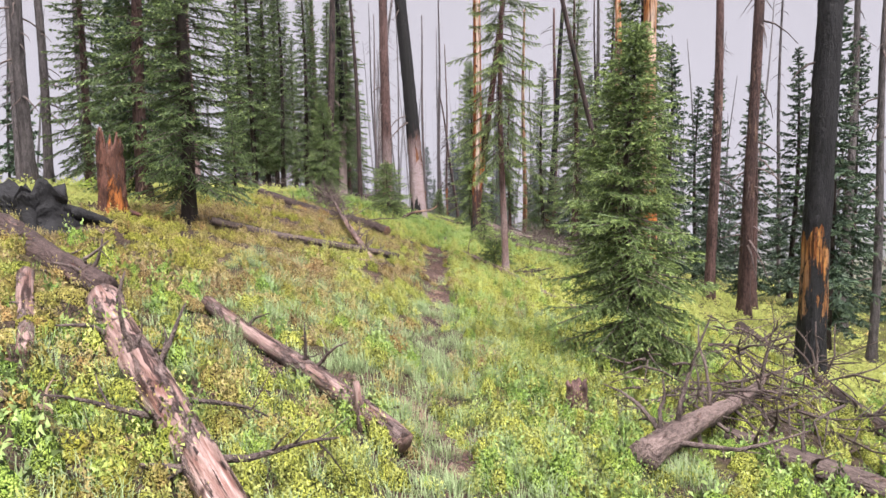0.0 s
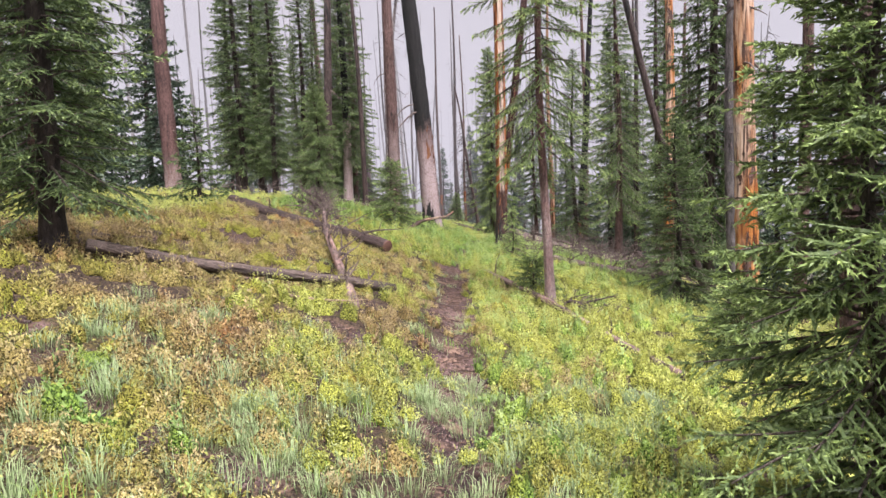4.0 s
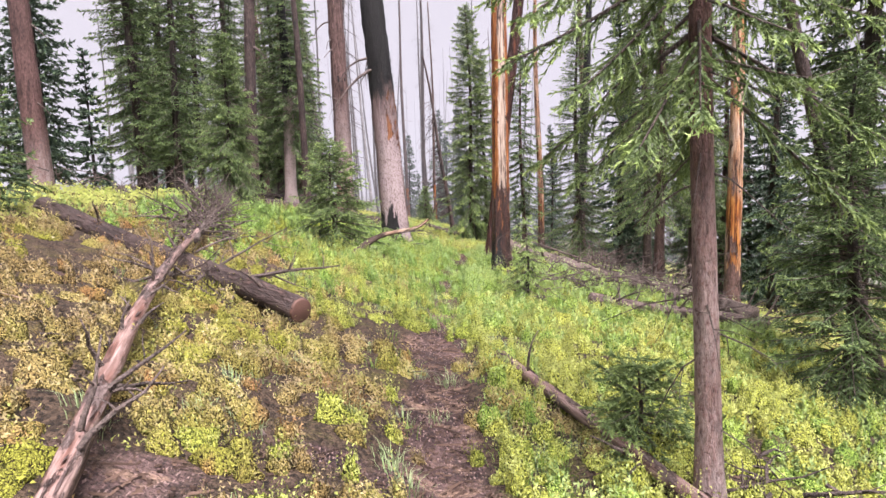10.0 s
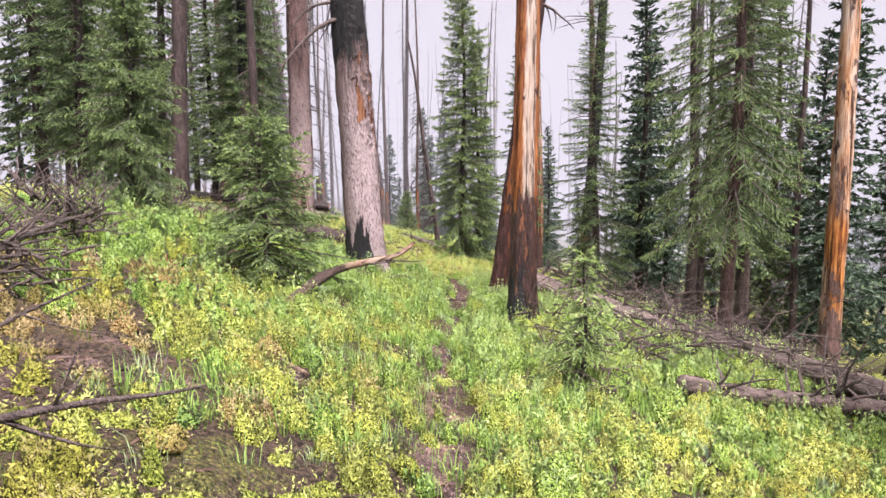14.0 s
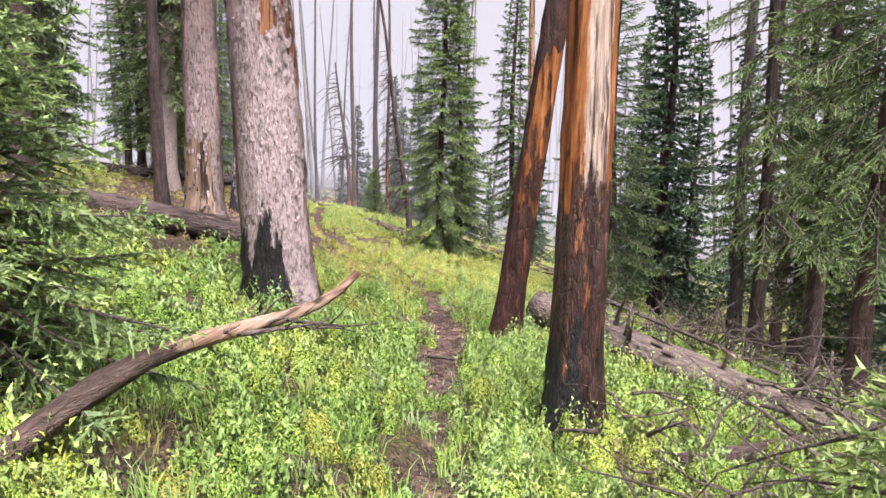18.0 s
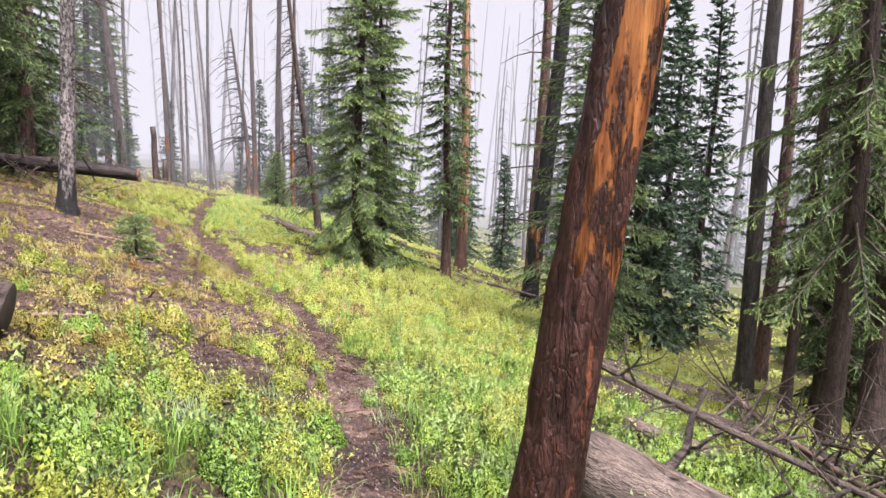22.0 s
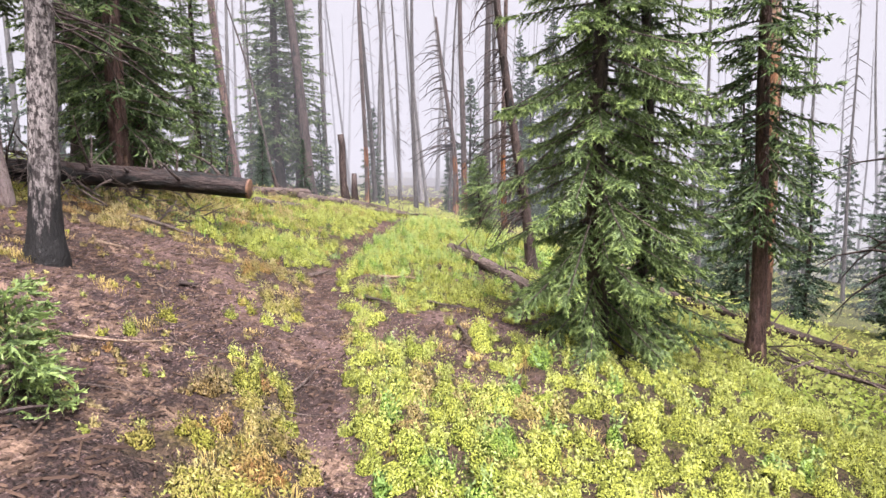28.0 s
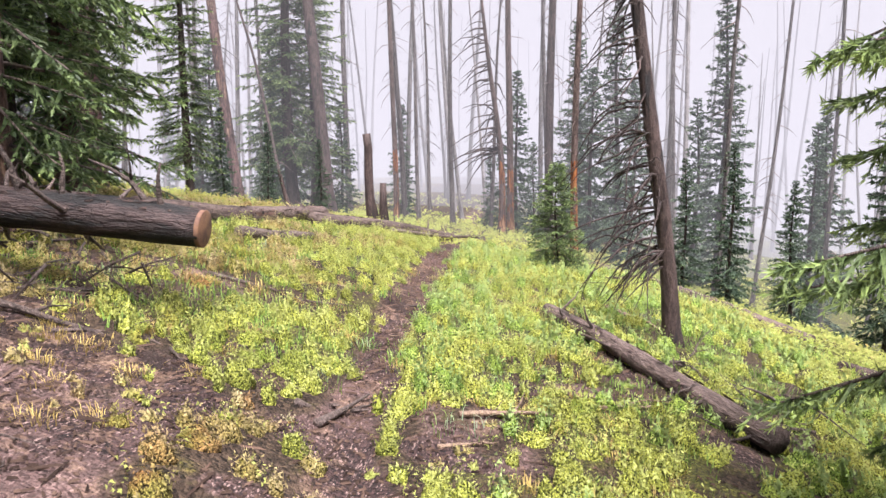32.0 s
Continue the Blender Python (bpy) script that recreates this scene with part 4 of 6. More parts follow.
mist_shell("backdrop_mist", 34, mist("first_mist", 0.1, (0.378, 0.378, 0.414)))
mist_shell("backdrop_mist", 55, mist("near_mist", 0.3, (0.387, 0.387, 0.423)))
mist_shell("backdrop_mist", 68, mist("thin_mist", 0.46, (0.405, 0.405, 0.450)))
mist_shell("backdrop_mist", 82, mist("middle_mist", 0.5, (0.432, 0.432, 0.477)))
mist_shell("backdrop_mist", 98, mist("thick_mist", 0.85, (0.468, 0.464, 0.504)))

# ---- standing dead trees along the trail ----
snag(-0.77, 23.4, 17, 0.242, 11, PALE, "thick dead tree, pale scaly bark, charred foot and charred upper trunk", lean=(-0.05, 0.0), bow=-0.02, branches=20, reach=1.6, first=3.2, sides=30, near=True, flare=0.35, toward=3.0, forks=2, thick=1.4, plates=(1100, 3.6, 0.017, ASHSCALES))
snag(-2.05, 26.5, 17, 0.2, 12, BROWN, "tall dead tree, grey-red bark over a pale splintered foot", lean=(0.012, 0), branches=14, first=4, sides=22, near=True, flare=0.7, plates=(420, 3.4, 0.02, ASHSCALES))
snag(1.06, 22.05, 17, 0.145, 13, PEEL, "straight dead tree, peeled orange wood over a dark charred foot", lean=(0.0, 0.01), branches=6, first=5, reach=0.6, sides=30, near=True, flare=0.5)
snag(1.1, 24.42, 14, 0.122, 14, PEEL2, "leaning dead tree, orange wood showing through dark bark", lean=(0.1, 0.02), bow=0.05, branches=16, first=3.5, reach=1.2, sides=30, near=True, flare=0.35, forks=2)
snag(4.85, 9.1, 16, 0.175, 15, BURNT, "charred black dead tree with an orange wood scar", lean=(0.012, 0), branches=8, first=4, sides=22, near=True, reach=0.8)
snag(7.9, 18.2, 15, 0.165, 16, RED, "dead tree with flaking red-brown bark", branches=40, first=2.0, reach=1.6, lean=(0.01, 0))
snag(7.55, 19.7, 15, 0.15, 17, RED, "dead tree with flaking red-brown bark", branches=14, first=2.5, reach=1.2)
snag(4.3, 14.45, 14, 0.17, 18, BONE, "dead tree, bark peeled to bright orange and pale wood", branches=10, first=4, near=True, sides=22, flare=0.5)
snag(4.6, 15.8, 12, 0.09, 19, SNAG, "slim grey dead tree", branches=10, first=3)
snag(9.3, 21.0, 14, 0.18, 20, RED, "dark red-barked dead tree", branches=26, first=2.5, reach=1.4)
snag(5.85, 23.9, 14, 0.15, 21, BONE, "bleached dead tree stripped of its bark", branches=12, first=3.5, near=True, sides=20, flare=0.4)
snag(4.83, 17.6, 12, 0.075, 22, DARKSNAG, "thin blackened pole leaning among the spruces", lean=(-0.26, 0.0), branches=6, first=5, reach=0.5, flare=0.1, top=0.4)
snag(-10.0, 28.5, 15, 0.3, 24, LICHEN, "thick grey dead tree with short broken branches", branches=22, first=2.5, reach=1.1)
snag(-3.08, 33.5, 11, 0.11, 25, MOTTLED, "curved dead tree, mottled bark and many dry hanging branches", lean=(0.05, 0.0), bow=0.05, branches=70, forks=1, first=1.7, reach=1.3, near=True, sides=18, droop=0.9, toward=0.3, flare=0.6, thick=0.6, wood=DARKSNAG)
snag(6.1, 38.5, 13, 0.16, 27, RED, "dead tree with red-brown bark and many bare branches", branches=60, first=1.8, reach=1.9, rise=0.1, droop=0.6, forks=1, wood=DARKSNAG, thick=1.1)
snag(5.38, 36.55, 14, 0.19, 28, BURNT, "charred black dead tree leaning slightly", lean=(0.07, 0), branches=10, first=4, near=True, sides=20)
snag(4.7, 40.2, 13, 0.145, 29, PEEL3, "dead tree peeled to orange wood", branches=12, first=5, near=True, sides=18)
snag(0.93, 40.45, 7.5, 0.088, 30, DARKSNAG, "dark curved dead tree hung with drooping dry branches", lean=(-0.075, 0.0), bow=-0.06, branches=110, first=0.9, last=0.75, reach=1.3, near=True, sides=20, droop=1.3, thick=0.75, wood=DARKSNAG, rise=0.05, toward=3.1, flare=0.3, forks=2)
snag(-1.6, 55.0, 7.4, 0.115, 31, ORANGE, "broken dead tree with orange foot and claw-like bare branches", lean=(-0.02, 0), bow=-0.07, branches=64, first=2.6, reach=2.3, sides=14, droop=1.3, toward=3.0, rise=0.35, thick=1.3, wood=DARKSNAG)
snag(-1.4, 57.0, 16, 0.125, 32, ORANGE, "tall straight dead tree, orange foot", branches=40, first=4, thick=0.9)
snag(-7.9, 49.5, 15, 0.135, 33, RED, "dead tree with reddish bark and no crown", lean=(-0.085, 0), branches=60, first=0.8, reach=0.8, thick=0.9, wood=DARKSNAG)
snag(-5.75, 50.0, 15, 0.165, 34, DARKSNAG, "curved dark dead tree hung with dry twigs", lean=(-0.09, 0), bow=0.02, branches=150, first=0.8, reach=0.8, droop=1.1, wood=DARKSNAG, thick=0.7)
snag(-4.5, 49.5, 2.15, 0.12, 35, DARKSNAG, "short blackened snag with a broken top", branches=10, first=0.5, reach=0.35, top=0.75, lean=(-0.05, 0))
snag(-4.25, 49.6, 1.05, 0.1, 60, DARKSNAG, "stub of a blackened snag beside a taller one", branches=4, first=0.4, reach=0.3, top=0.7)
snag(-6.55, 55.0, 15, 0.1, 61, SNAG, "thin grey dead tree", branches=40, first=3, thick=0.9)
snag(-6.5, 49.2, 6.6, 0.05, 62, DARKSNAG, "thin dead pole leaning before a dense spruce", lean=(-0.27, 0.1), branches=16, first=1.0, reach=0.5)
snag(0.35, 49.0, 12, 0.085, 63, ORANGE, "thin dead tree with a pale pinkish foot", branches=40, first=2.5, thick=0.9)
snag(-5.0, 55.0, 15, 0.09, 36, ORANGE, "thin dead tree with a pinkish foot", branches=50, first=3, thick=0.9)
snag(-4.6, 57.0, 13, 0.075, 37, SNAG, "thin grey dead tree", lean=(-0.03, 0), branches=40, first=3, thick=0.9)
snag(-3.4, 57.0, 16, 0.085, 38, SNAG, "thin grey dead tree", branches=40, first=3, thick=0.9)
snag(-0.2, 50.7, 16, 0.12, 39, DARKSNAG, "tall dark dead tree", lean=(0.01, 0), branches=50, first=2.5, thick=0.9)
snag(2.9, 52.0, 14, 0.066, 40, SNAG, "thin pale dead tree", branches=40, first=3, thick=0.9)
snag(-7.6, 43.2, 14, 0.17, 41, RED, "dead tree with red-brown bark and an orange scar", branches=10, first=4)
snag(-3.4, 29.5, 12, 0.1, 42, DARKSNAG, "slim dark dead tree", branches=14, first=2.5, lean=(-0.03, 0))
snag(-4.3, 27.1, 14, 0.15, 43, DARKSNAG, "blackened dead tree with broken branches", branches=18, first=2.5, lean=(0.03, 0), near=True, sides=18)
snag(-9.2, 15.8, 13, 0.15, 45, SNAG, "grey dead tree on the crest", branches=26, first=2, reach=1.3)
snag(-10.3, 18.5, 13, 0.12, 46, SNAG, "grey dead tree on the crest", branches=26, first=2, reach=1.2)
snag(-8.6, 11.8, 12, 0.15, 47, SNAG, "grey dead tree on the crest", branches=30, first=1.5, reach=1.2)
snag(-11.5, 23.0, 13, 0.11, 48, SNAG, "grey dead tree on the crest", branches=20, first=2, reach=1.0)
snag(6.8, 30.9, 12, 0.13, 49, SNAG, "slim dead tree standing down the slope", branches=14, first=3)
snag(6.3, 29.4, 11, 0.07, 57, DARKSNAG, "slim dead spruce hung with dry branches", branches=70, first=1.5, reach=1.2, droop=1.0, thick=0.8)
snag(8.6, 29.6, 12, 0.085, 59, DARKSNAG, "slim dead spruce hung with dry branches", branches=60, first=1.5, reach=1.3, droop=0.9, thick=0.8)
snag(9.6, 34.2, 12, 0.15, 51, RED, "dead tree with reddish bark down the slope", branches=18, first=2.5)
snag(12.3, 21.3, 13, 0.15, 52, SNAG, "grey dead tree down the slope", branches=30, first=2, reach=1.3)
snag(10.4, 16.7, 12, 0.11, 53, SNAG, "grey dead tree down the slope", branches=24, first=1.5, reach=1.1)
snag(3.4, 48.5, 12, 0.056, 54, SNAG, "grey dead tree with sparse branches", branches=40, first=2, reach=1.2, lean=(0.05, 0), thick=0.9)
snag(5.2, 52.0, 13, 0.056, 55, SNAG, "grey dead tree with sparse branches", branches=40, first=2, lean=(0.08, 0), thick=0.9)
snag(6.2, 50.0, 13, 0.059, 56, SNAG, "grey dead tree with sparse branches", branches=40, first=2, thick=0.9)

# ---- stumps ----
def stump(x, y, h, r, seed, mat, label, jag=0.25, dz=0.0):
    rng = np.random.default_rng(seed)
    e = thing("stump", x, y, label, "stump", "stumps", dz)
    n, rows = 26, 16
    th = np.linspace(0, 6.2832, n, endpoint=False)
    top = h * (1 - jag * rng.uniform(0, 1, n))
    V = []
    for i in range(rows):
        f = i / (rows - 1)
        rr = r * (1 + 0.5 * math.exp(-f * h / 0.12)) * (1 + 0.06 * rng.normal(0, 1, n)) * (1 - 0.12 * f)
        V.append(np.stack([rr * np.cos(th), rr * np.sin(th), -0.15 + f * (top + 0.15)], 1))
    V.append(np.stack([0.55 * r * np.cos(th), 0.55 * r * np.sin(th), top * 0.9], 1))
    V = np.vstack(V + [np.array([[0, 0, h * 0.55]])])
    F = [(i * n + j, i * n + (j + 1) % n, (i + 1) * n + (j + 1) % n, (i + 1) * n + j) for i in range(rows) for j in range(n)]
    F += [(rows * n + j, rows * n + (j + 1) % n, (rows + 1) * n) for j in range(n)]
    part("trunk", (V, F), mat, e)
    for k in range(5):
        a = k * 1.26 + rng.uniform(0, 0.6)
        part("root", merged(limb(rng, (r * math.cos(a) * 0.8, r * math.sin(a) * 0.8, 0.1), (math.cos(a), math.sin(a), -0.25), r * 2.0, r * 0.24, 0.25, 5, 7, 0.08)), mat, e)
    return e


stump(-4.35, 9.3, 1.2, 0.18, 61, RUST, "broken reddish stump with a bright orange split side")
stump(-4.75, 8.1, 0.5, 0.42, 62, BURNT, "low burnt-out stump, charred black with ragged edges", jag=0.5)
stump(1.02, 5.3, 0.33, 0.085, 63, RED, "small rotten reddish stump hidden in the grass", jag=0.4)

# ---- spruces near the trail ----
spruce(-3.68, 10.2, 8.5, 1.05, 0.55, 101, "near", 0.1, fresh=1.2, thin=1.2, label="tall green spruce with drooping boughs above a bare foot", dead=6)
spruce(1.95, 7.15, 3.5, 0.95, 0.06, 102, "near", 0.05, thin=2.5, young=0.5, droop=0.5, power=0.65, label="young spruce with bright green tips and a full skirt", fresh=1.0)
spruce(1.22, 13.6, 8.5, 1.2, 2.15, 103, "close", 0.066, mat=LICHEN, young=0.4, fresh=1.5, label="slender spruce, bare reddish trunk below drooping boughs", dead=12, droop=0.8, thin=0.65)
spruce(3.95, 16.9, 3.4, 1.15, 0.1, 104, "near", 0.07, thin=1.5, fresh=1.2, label="dense dark green spruce sweeping to the ground")
spruce(5.2, 18.7, 10.0, 1.5, 1.6, 105, "mid", 0.13, label="tall dark spruce with hanging boughs", droop=0.7, thin=1.4)
spruce(-1.64, 21.1, 1.6, 0.86, 0.04, 106, "near", 0.035, thin=2.3, young=0.4, droop=0.45, label="small bushy spruce in the moss", power=0.55)
spruce(-4.05, 24.2, 3.3, 0.95, 0.1, 107, "near", 0.05, thin=2.4, young=0.25, label="pointed young spruce with hanging tips", droop=0.9, power=0.65)
spruce(-5.5, 18.7, 2.0, 0.85, 0.05, 108, "mid", 0.04, label="small bushy spruce on the crest")
spruce(1.45, 35.1, 8.2, 1.22, 0.12, 109, "fan", 0.1, fresh=1.5, young=0.3, thin=1.35, power=0.42, label="full green spruce sweeping to the ground", droop=0.75)
spruce(1.95, 35.9, 7.0, 1.0, 0.2, 110, "mid", 0.08, label="green spruce grown close beside another", droop=0.5)
spruce(3.54, 36.9, 8.2, 0.95, 1.5, 111, "mid", 0.1, mat=RED, label="spruce with a bare red-brown trunk below its boughs", droop=0.55, dead=8)
spruce(4.5, 31.5, 8.0, 1.35, 0.15, 112, "near", 0.1, fresh=1.2, young=0.06, label="broad dark spruce sweeping to the ground", droop=0.5)
spruce(-4.95, 35.2, 14, 1.5, 2.3, 120, "mid", 0.22, mat=PALE2, thin=1.2, label="tall dark spruce on a thick pale pinkish trunk", droop=0.55)
spruce(-0.19, 45.15, 1.85, 0.66, 0.05, 113, "near", 0.03, young=0.25, thin=2.4, power=0.75, label="small pointed spruce beside the trail")
spruce(-1.66, 31.2, 0.5, 0.3, 0.03, 114, "near", 0.015, young=0.7, thin=2.5, label="knee-high bright green spruce seedling", fresh=1.1, power=0.5)
spruce(1.15, 19.65, 1.15, 0.36, 0.3, 115, "near", 0.022, young=1.0, label="thin young spruce with pale tips and a dry skirt", fresh=1.6, dead=26, thin=1.1, droop=0.7, power=0.8)
spruce(1.05, 14.25, 0.55, 0.42, 0.03, 121, "near", 0.018, young=0.5, thin=2.6, power=0.45, label="low spreading spruce seedling beside a bare trunk", fresh=1.0)
spruce(2.85, 11.1, 0.95, 0.6, 0.04, 116, "near", 0.03, young=0.6, thin=3.0, label="low young spruce with pale green tips", fresh=1.0, power=0.5)
spruce(4.56, 24.45, 10, 1.3, 1.9, 117, "near", 0.105, mat=RED, thin=0.7, young=0.12, dead=14, label="tall spruce with reddish trunk and hanging boughs", droop=0.8, fresh=1.3)
spruce(6.9, 28.7, 11, 1.35, 2.3, 118, "mid", 0.15, mat=DARKSNAG, thin=0.8, dead=16, label="tall spruce with a dark trunk bare below its boughs", droop=0.7)
spruce(5.3, 27.6, 10, 1.4, 2.0, 119, "near", 0.11, mat=DARKSNAG, thin=0.5, young=0.3, dead=16, label="tall spruce with hanging green boughs over a bare trunk", droop=0.85, fresh=1.3)

# ---- spruces further off: a few grown shapes, set out singly ----
mid_a = spruce(-5.7, 13.5, 9.5, 1.35, 0.5, 131, "mid", 0.13, label="tall dense dark green spruce", droop=0.5, mat=RED)
mid_b = spruce(-7.7, 29.1, 12, 1.25, 1.4, 132, "mid", 0.13, label="tall narrow spruce, branches thin below", droop=0.45)
mid_c = spruce(-6.2, 39.6, 10.5, 1.3, 1.2, 133, "mid", 0.14, label="tall conical dark green spruce", droop=0.4)
far_a = spruce(-9.0, 21.0, 9, 1.3, 0.8, 134, "far", 0.12, label="dark spruce among the dead trees", group="further spruces")
far_b = spruce(6.3, 33.5, 10, 1.5, 0.6, 135, "far", 0.13, label="dark spruce among the dead trees", group="further spruces")
far_c = spruce(-8.5, 55.0, 6, 1.1, 0.3, 136, "far", 0.09, label="grey-green spruce among the dead trees", group="further spruces")


def again(ob, spots):
    for x, y, s, rz in spots:
        copy_thing(ob, pose(x, y, gz(x, y), 0, 0, rz) @ Matrix.Diagonal((s, s, s, 1)))


again(mid_a, [(-5.9, 40.2, 1.1, 130), (-8.6, 17.3, 0.85, 70), (-5.0, 38.0, 1.1, 30), (8.7, 31.0, 0.95, 260)])
again(mid_b, [(-7.55, 30.8, 1.0, 140), (-6.2, 27.6, 0.8, 250), (-7.2, 40.4, 0.95, 20), (-6.0, 31.5, 0.9, 200), (-9.6, 34.5, 1.1, 60), (-8.6, 37.0, 1.0, 190), (7.7, 30.4, 0.95, 310)])
again(mid_c, [(-8.35, 47.83, 0.75, 170), (-9.5, 46.0, 1.0, 10), (-7.0, 50.9, 1.15, 220), (-6.75, 52.0, 1.0, 100)])
again(far_a, [(10.2, 32.5, 0.8, 70), (7.6, 34.8, 0.8, 210), (-12, 27, 1, 40), (-12.0, 32.5, 1.2, 110), (-14.0, 36.0, 1.2, 280), (-11.0, 24.5, 1.0, 330), (9.5, 29.5, 1.1, 200), (11.5, 26, 1, 60), (-10, 40, 1.1, 300), (-13, 44, 1, 20), (8.6, 15.5, 0.9, 80), (12, 31, 1.1, 10), (10.5, 38, 1, 140), (-13.5, 19, 0.9, 50), (2.2, 57.5, 1.0, 30), (0.9, 58.5, 0.9, 190)])
again(far_b, [(8, 38, 1, 60), (9, 42, 0.9, 120), (13, 36, 1, 220), (6.5, 47.5, 0.7, 40), (14, 24, 1, 90), (3.9, 50.5, 0.75, 10), (12, 12.5, 0.9, 150), (16, 17, 1, 250), (-14, 50, 1, 80), (15, 30, 1.1, 20)])
again(far_c, [(1.24, 56.05, 1.0, 50), (2.38, 47.10, 0.45, 170), (0.99, 59.05, 0.9, 20), (-5.25, 57.6, 0.68, 10), (-1.25, 59, 1.0, 60), (-7.9, 48.6, 0.38, 15), (-8.9, 49.6, 0.5, 80), (-6.8, 48.6, 0.34, 130), (-5.65, 49.0, 0.3, 240), (-9.9, 52.5, 0.8, 300), (-6.1, 52.5, 0.55, 210), (-8.4, 53.2, 0.7, 33), (-2.2, 58.6, 0.5, 190), (-0.6, 57.0, 0.55, 260), (1.8, 50.5, 0.8, 100), (4.5, 56, 1.0, 140), (8, 55, 1.1, 180), (-11, 60, 1.2, 90), (3.3, 47.2, 0.55, 70), (10.5, 47, 1, 30), (5.2, 42.5, 0.6, 230), (6.8, 52.5, 0.9, 20), (8.8, 49.5, 0.8, 110), (4.6, 47.5, 0.5, 290), (7.4, 45.2, 0.7, 170), (12.5, 52, 1.1, 60)])

low_a = spruce(13, 8, 8, 1.4, 0.4, 141, "low", 0.1, label="dark spruce down in the misty valley", group="valley spruces")
low_b = spruce(17, 26, 6.5, 1.2, 0.3, 142, "low", 0.09, label="dark spruce down in the misty valley", group="valley spruces")
vs = random.Random(3)
for k in range(46):
    x, y = (vs.uniform(17, 46), vs.uniform(20, 75)) if k < 26 else (vs.uniform(-40, -13), vs.uniform(8, 74))
    s = vs.uniform(0.7, 1.4)
    copy_thing(low_a if k % 2 else low_b, pose(x, y, gz(x, y), 0, 0, vs.uniform(0, 360)) @ Matrix.Diagonal((s, s, s, 1)))

# ---- dead forest in the mist ----
far_snags = []
for k in range(5):
    far_snags.append(snag((-22, -17, 14, 19, 25)[k], (60, 52, 58, 49, 62)[k], (15, 17, 13, 16, 14)[k], (0.1, 0.12, 0.085, 0.11, 0.09)[k], 200 + k, HAZED if k % 2 else SNAG,
                          "thin bare dead tree in the misty burnt forest", branches=(40, 26, 60, 18, 46)[k], first=2.5, reach=(0.8, 0.6, 1.3, 0.5, 1.0)[k], sides=7, group="burnt forest in the mist", top=0.12, single=False))
rs = random.Random(5)
set_out = 0
while set_out < 250:
    x, y = (rs.uniform(-58, 58), rs.uniform(-22, 92)) if set_out < 165 else (rs.uniform(-26, 24), rs.uniform(58, 100))
    u = float(aside(x, y))
    clear = 15 if y < 48 else 0
    if abs(u) < clear or (y > 44 and y < 57 and abs(x + 2) < 9) or math.hypot(x, y - 16) > 92 or (y >= 57 and abs(x) > 26 and rs.random() < 0.5):
        continue
    s = rs.uniform(0.75, 1.3)
    copy_thing(far_snags[rs.randrange(5)], pose(x, y, gz(x, y), rs.uniform(-4, 4), rs.uniform(-5, 5), rs.uniform(0, 360)) @ Matrix.Diagonal((s, s, s, 1)))
    set_out += 1

# ---- fallen logs ----
lying("fallen_log", (-1.24, 15.85, gz(-1.24, 15.85) + 0.15), (-4.85, 18.9, gz(-4.85, 18.9) + 0.1), 0.105, 0.125, 301, LOGDARK, "sawn fallen log with flaking dark bark across the moss", sawn=True, cut=CUTDARK, flakes=110, stubs=9, stub_len=0.28,
      branches=[(0.2, (0.8, 0.5, 0.24), 1.0, 0.026), (0.29, (0.8, 0.8, 0.3), 0.95, 0.018), (0.4, (0.7, 0.9, 0.25), 0.9, 0.016), (0.3, (-0.9, -0.5, 0.05), 0.8, 0.018)])
lying("fallen_tree", (-1.1, 10.7, gz(-1.1, 10.7) + 0.05), (-2.75, 18.0, gz(-2.75, 18.0) + 0.3), 0.065, 0.03, 302, PALELOG, "slender fallen dead spruce, pale bark and dry twigs", flakes=60, stubs=34, stub_len=0.4, sides=12)
lying("fallen_log", (-3.3, 10.05, gz(-3.3, 10.05) + 0.13), (-0.78, 11.9, gz(-0.78, 11.9) + 0.11), 0.06, 0.055, 303, LOGGREY, "weathered log sunk in the moss", flakes=50, stubs=4, stub_len=0.15)
lying("fallen_log", (0.42, 16.2, gz(0.42, 16.2) + 0.12), (1.95, 10.2, gz(1.95, 10.2) + 0.07), 0.052, 0.035, 304, PALELOG, "long thin fallen stem with patchy bark", flakes=70, stubs=10, stub_len=0.35, sides=12)
lying("fallen_log", (-2.5, 5.15, gz(-2.5, 5.15) + 0.1), (-0.72, 2.4, gz(-0.72, 2.4) + 0.15), 0.13, 0.075, 305, PALELOG, "pale fallen trunk with broken dark branches", flakes=60, stubs=8, stub_len=0.4, sides=18, bow=-0.03,
      branches=[(0.62, (0.9, 0.1, 0.15), 0.55, 0.022), (0.7, (-0.9, -0.3, 0.15), 0.6, 0.02), (0.82, (1.0, 0.2, 0.05), 0.6, 0.024), (0.85, (-1.0, 0.1, 0.1), 0.6, 0.02)])
lying("fallen_log", (-4.5, 7.1, gz(-4.5, 7.1) + 0.12), (-2.65, 5.45, gz(-2.65, 5.45) + 0.1), 0.14, 0.1, 306, LOGDARK, "charred log leading to the burnt stump", stubs=7, stub_len=0.3)
lying("log_piece", (-3.2, 5.35, gz(-3.2, 5.35) + 0.1), (-2.3, 3.75, gz(-2.3, 3.75) + 0.05), 0.06, 0.04, 307, PALELOG, "short pale limb on the grass", stubs=2, stub_len=0.1)
lying("fallen_log", (-1.95, 5.75, gz(-1.95, 5.75) + 0.09), (-0.24, 3.82, gz(-0.24, 3.82) + 0.12), 0.058, 0.066, 308, PALELOG, "half-buried grey log with an upright stub", flakes=40, stubs=5, stub_len=0.3)
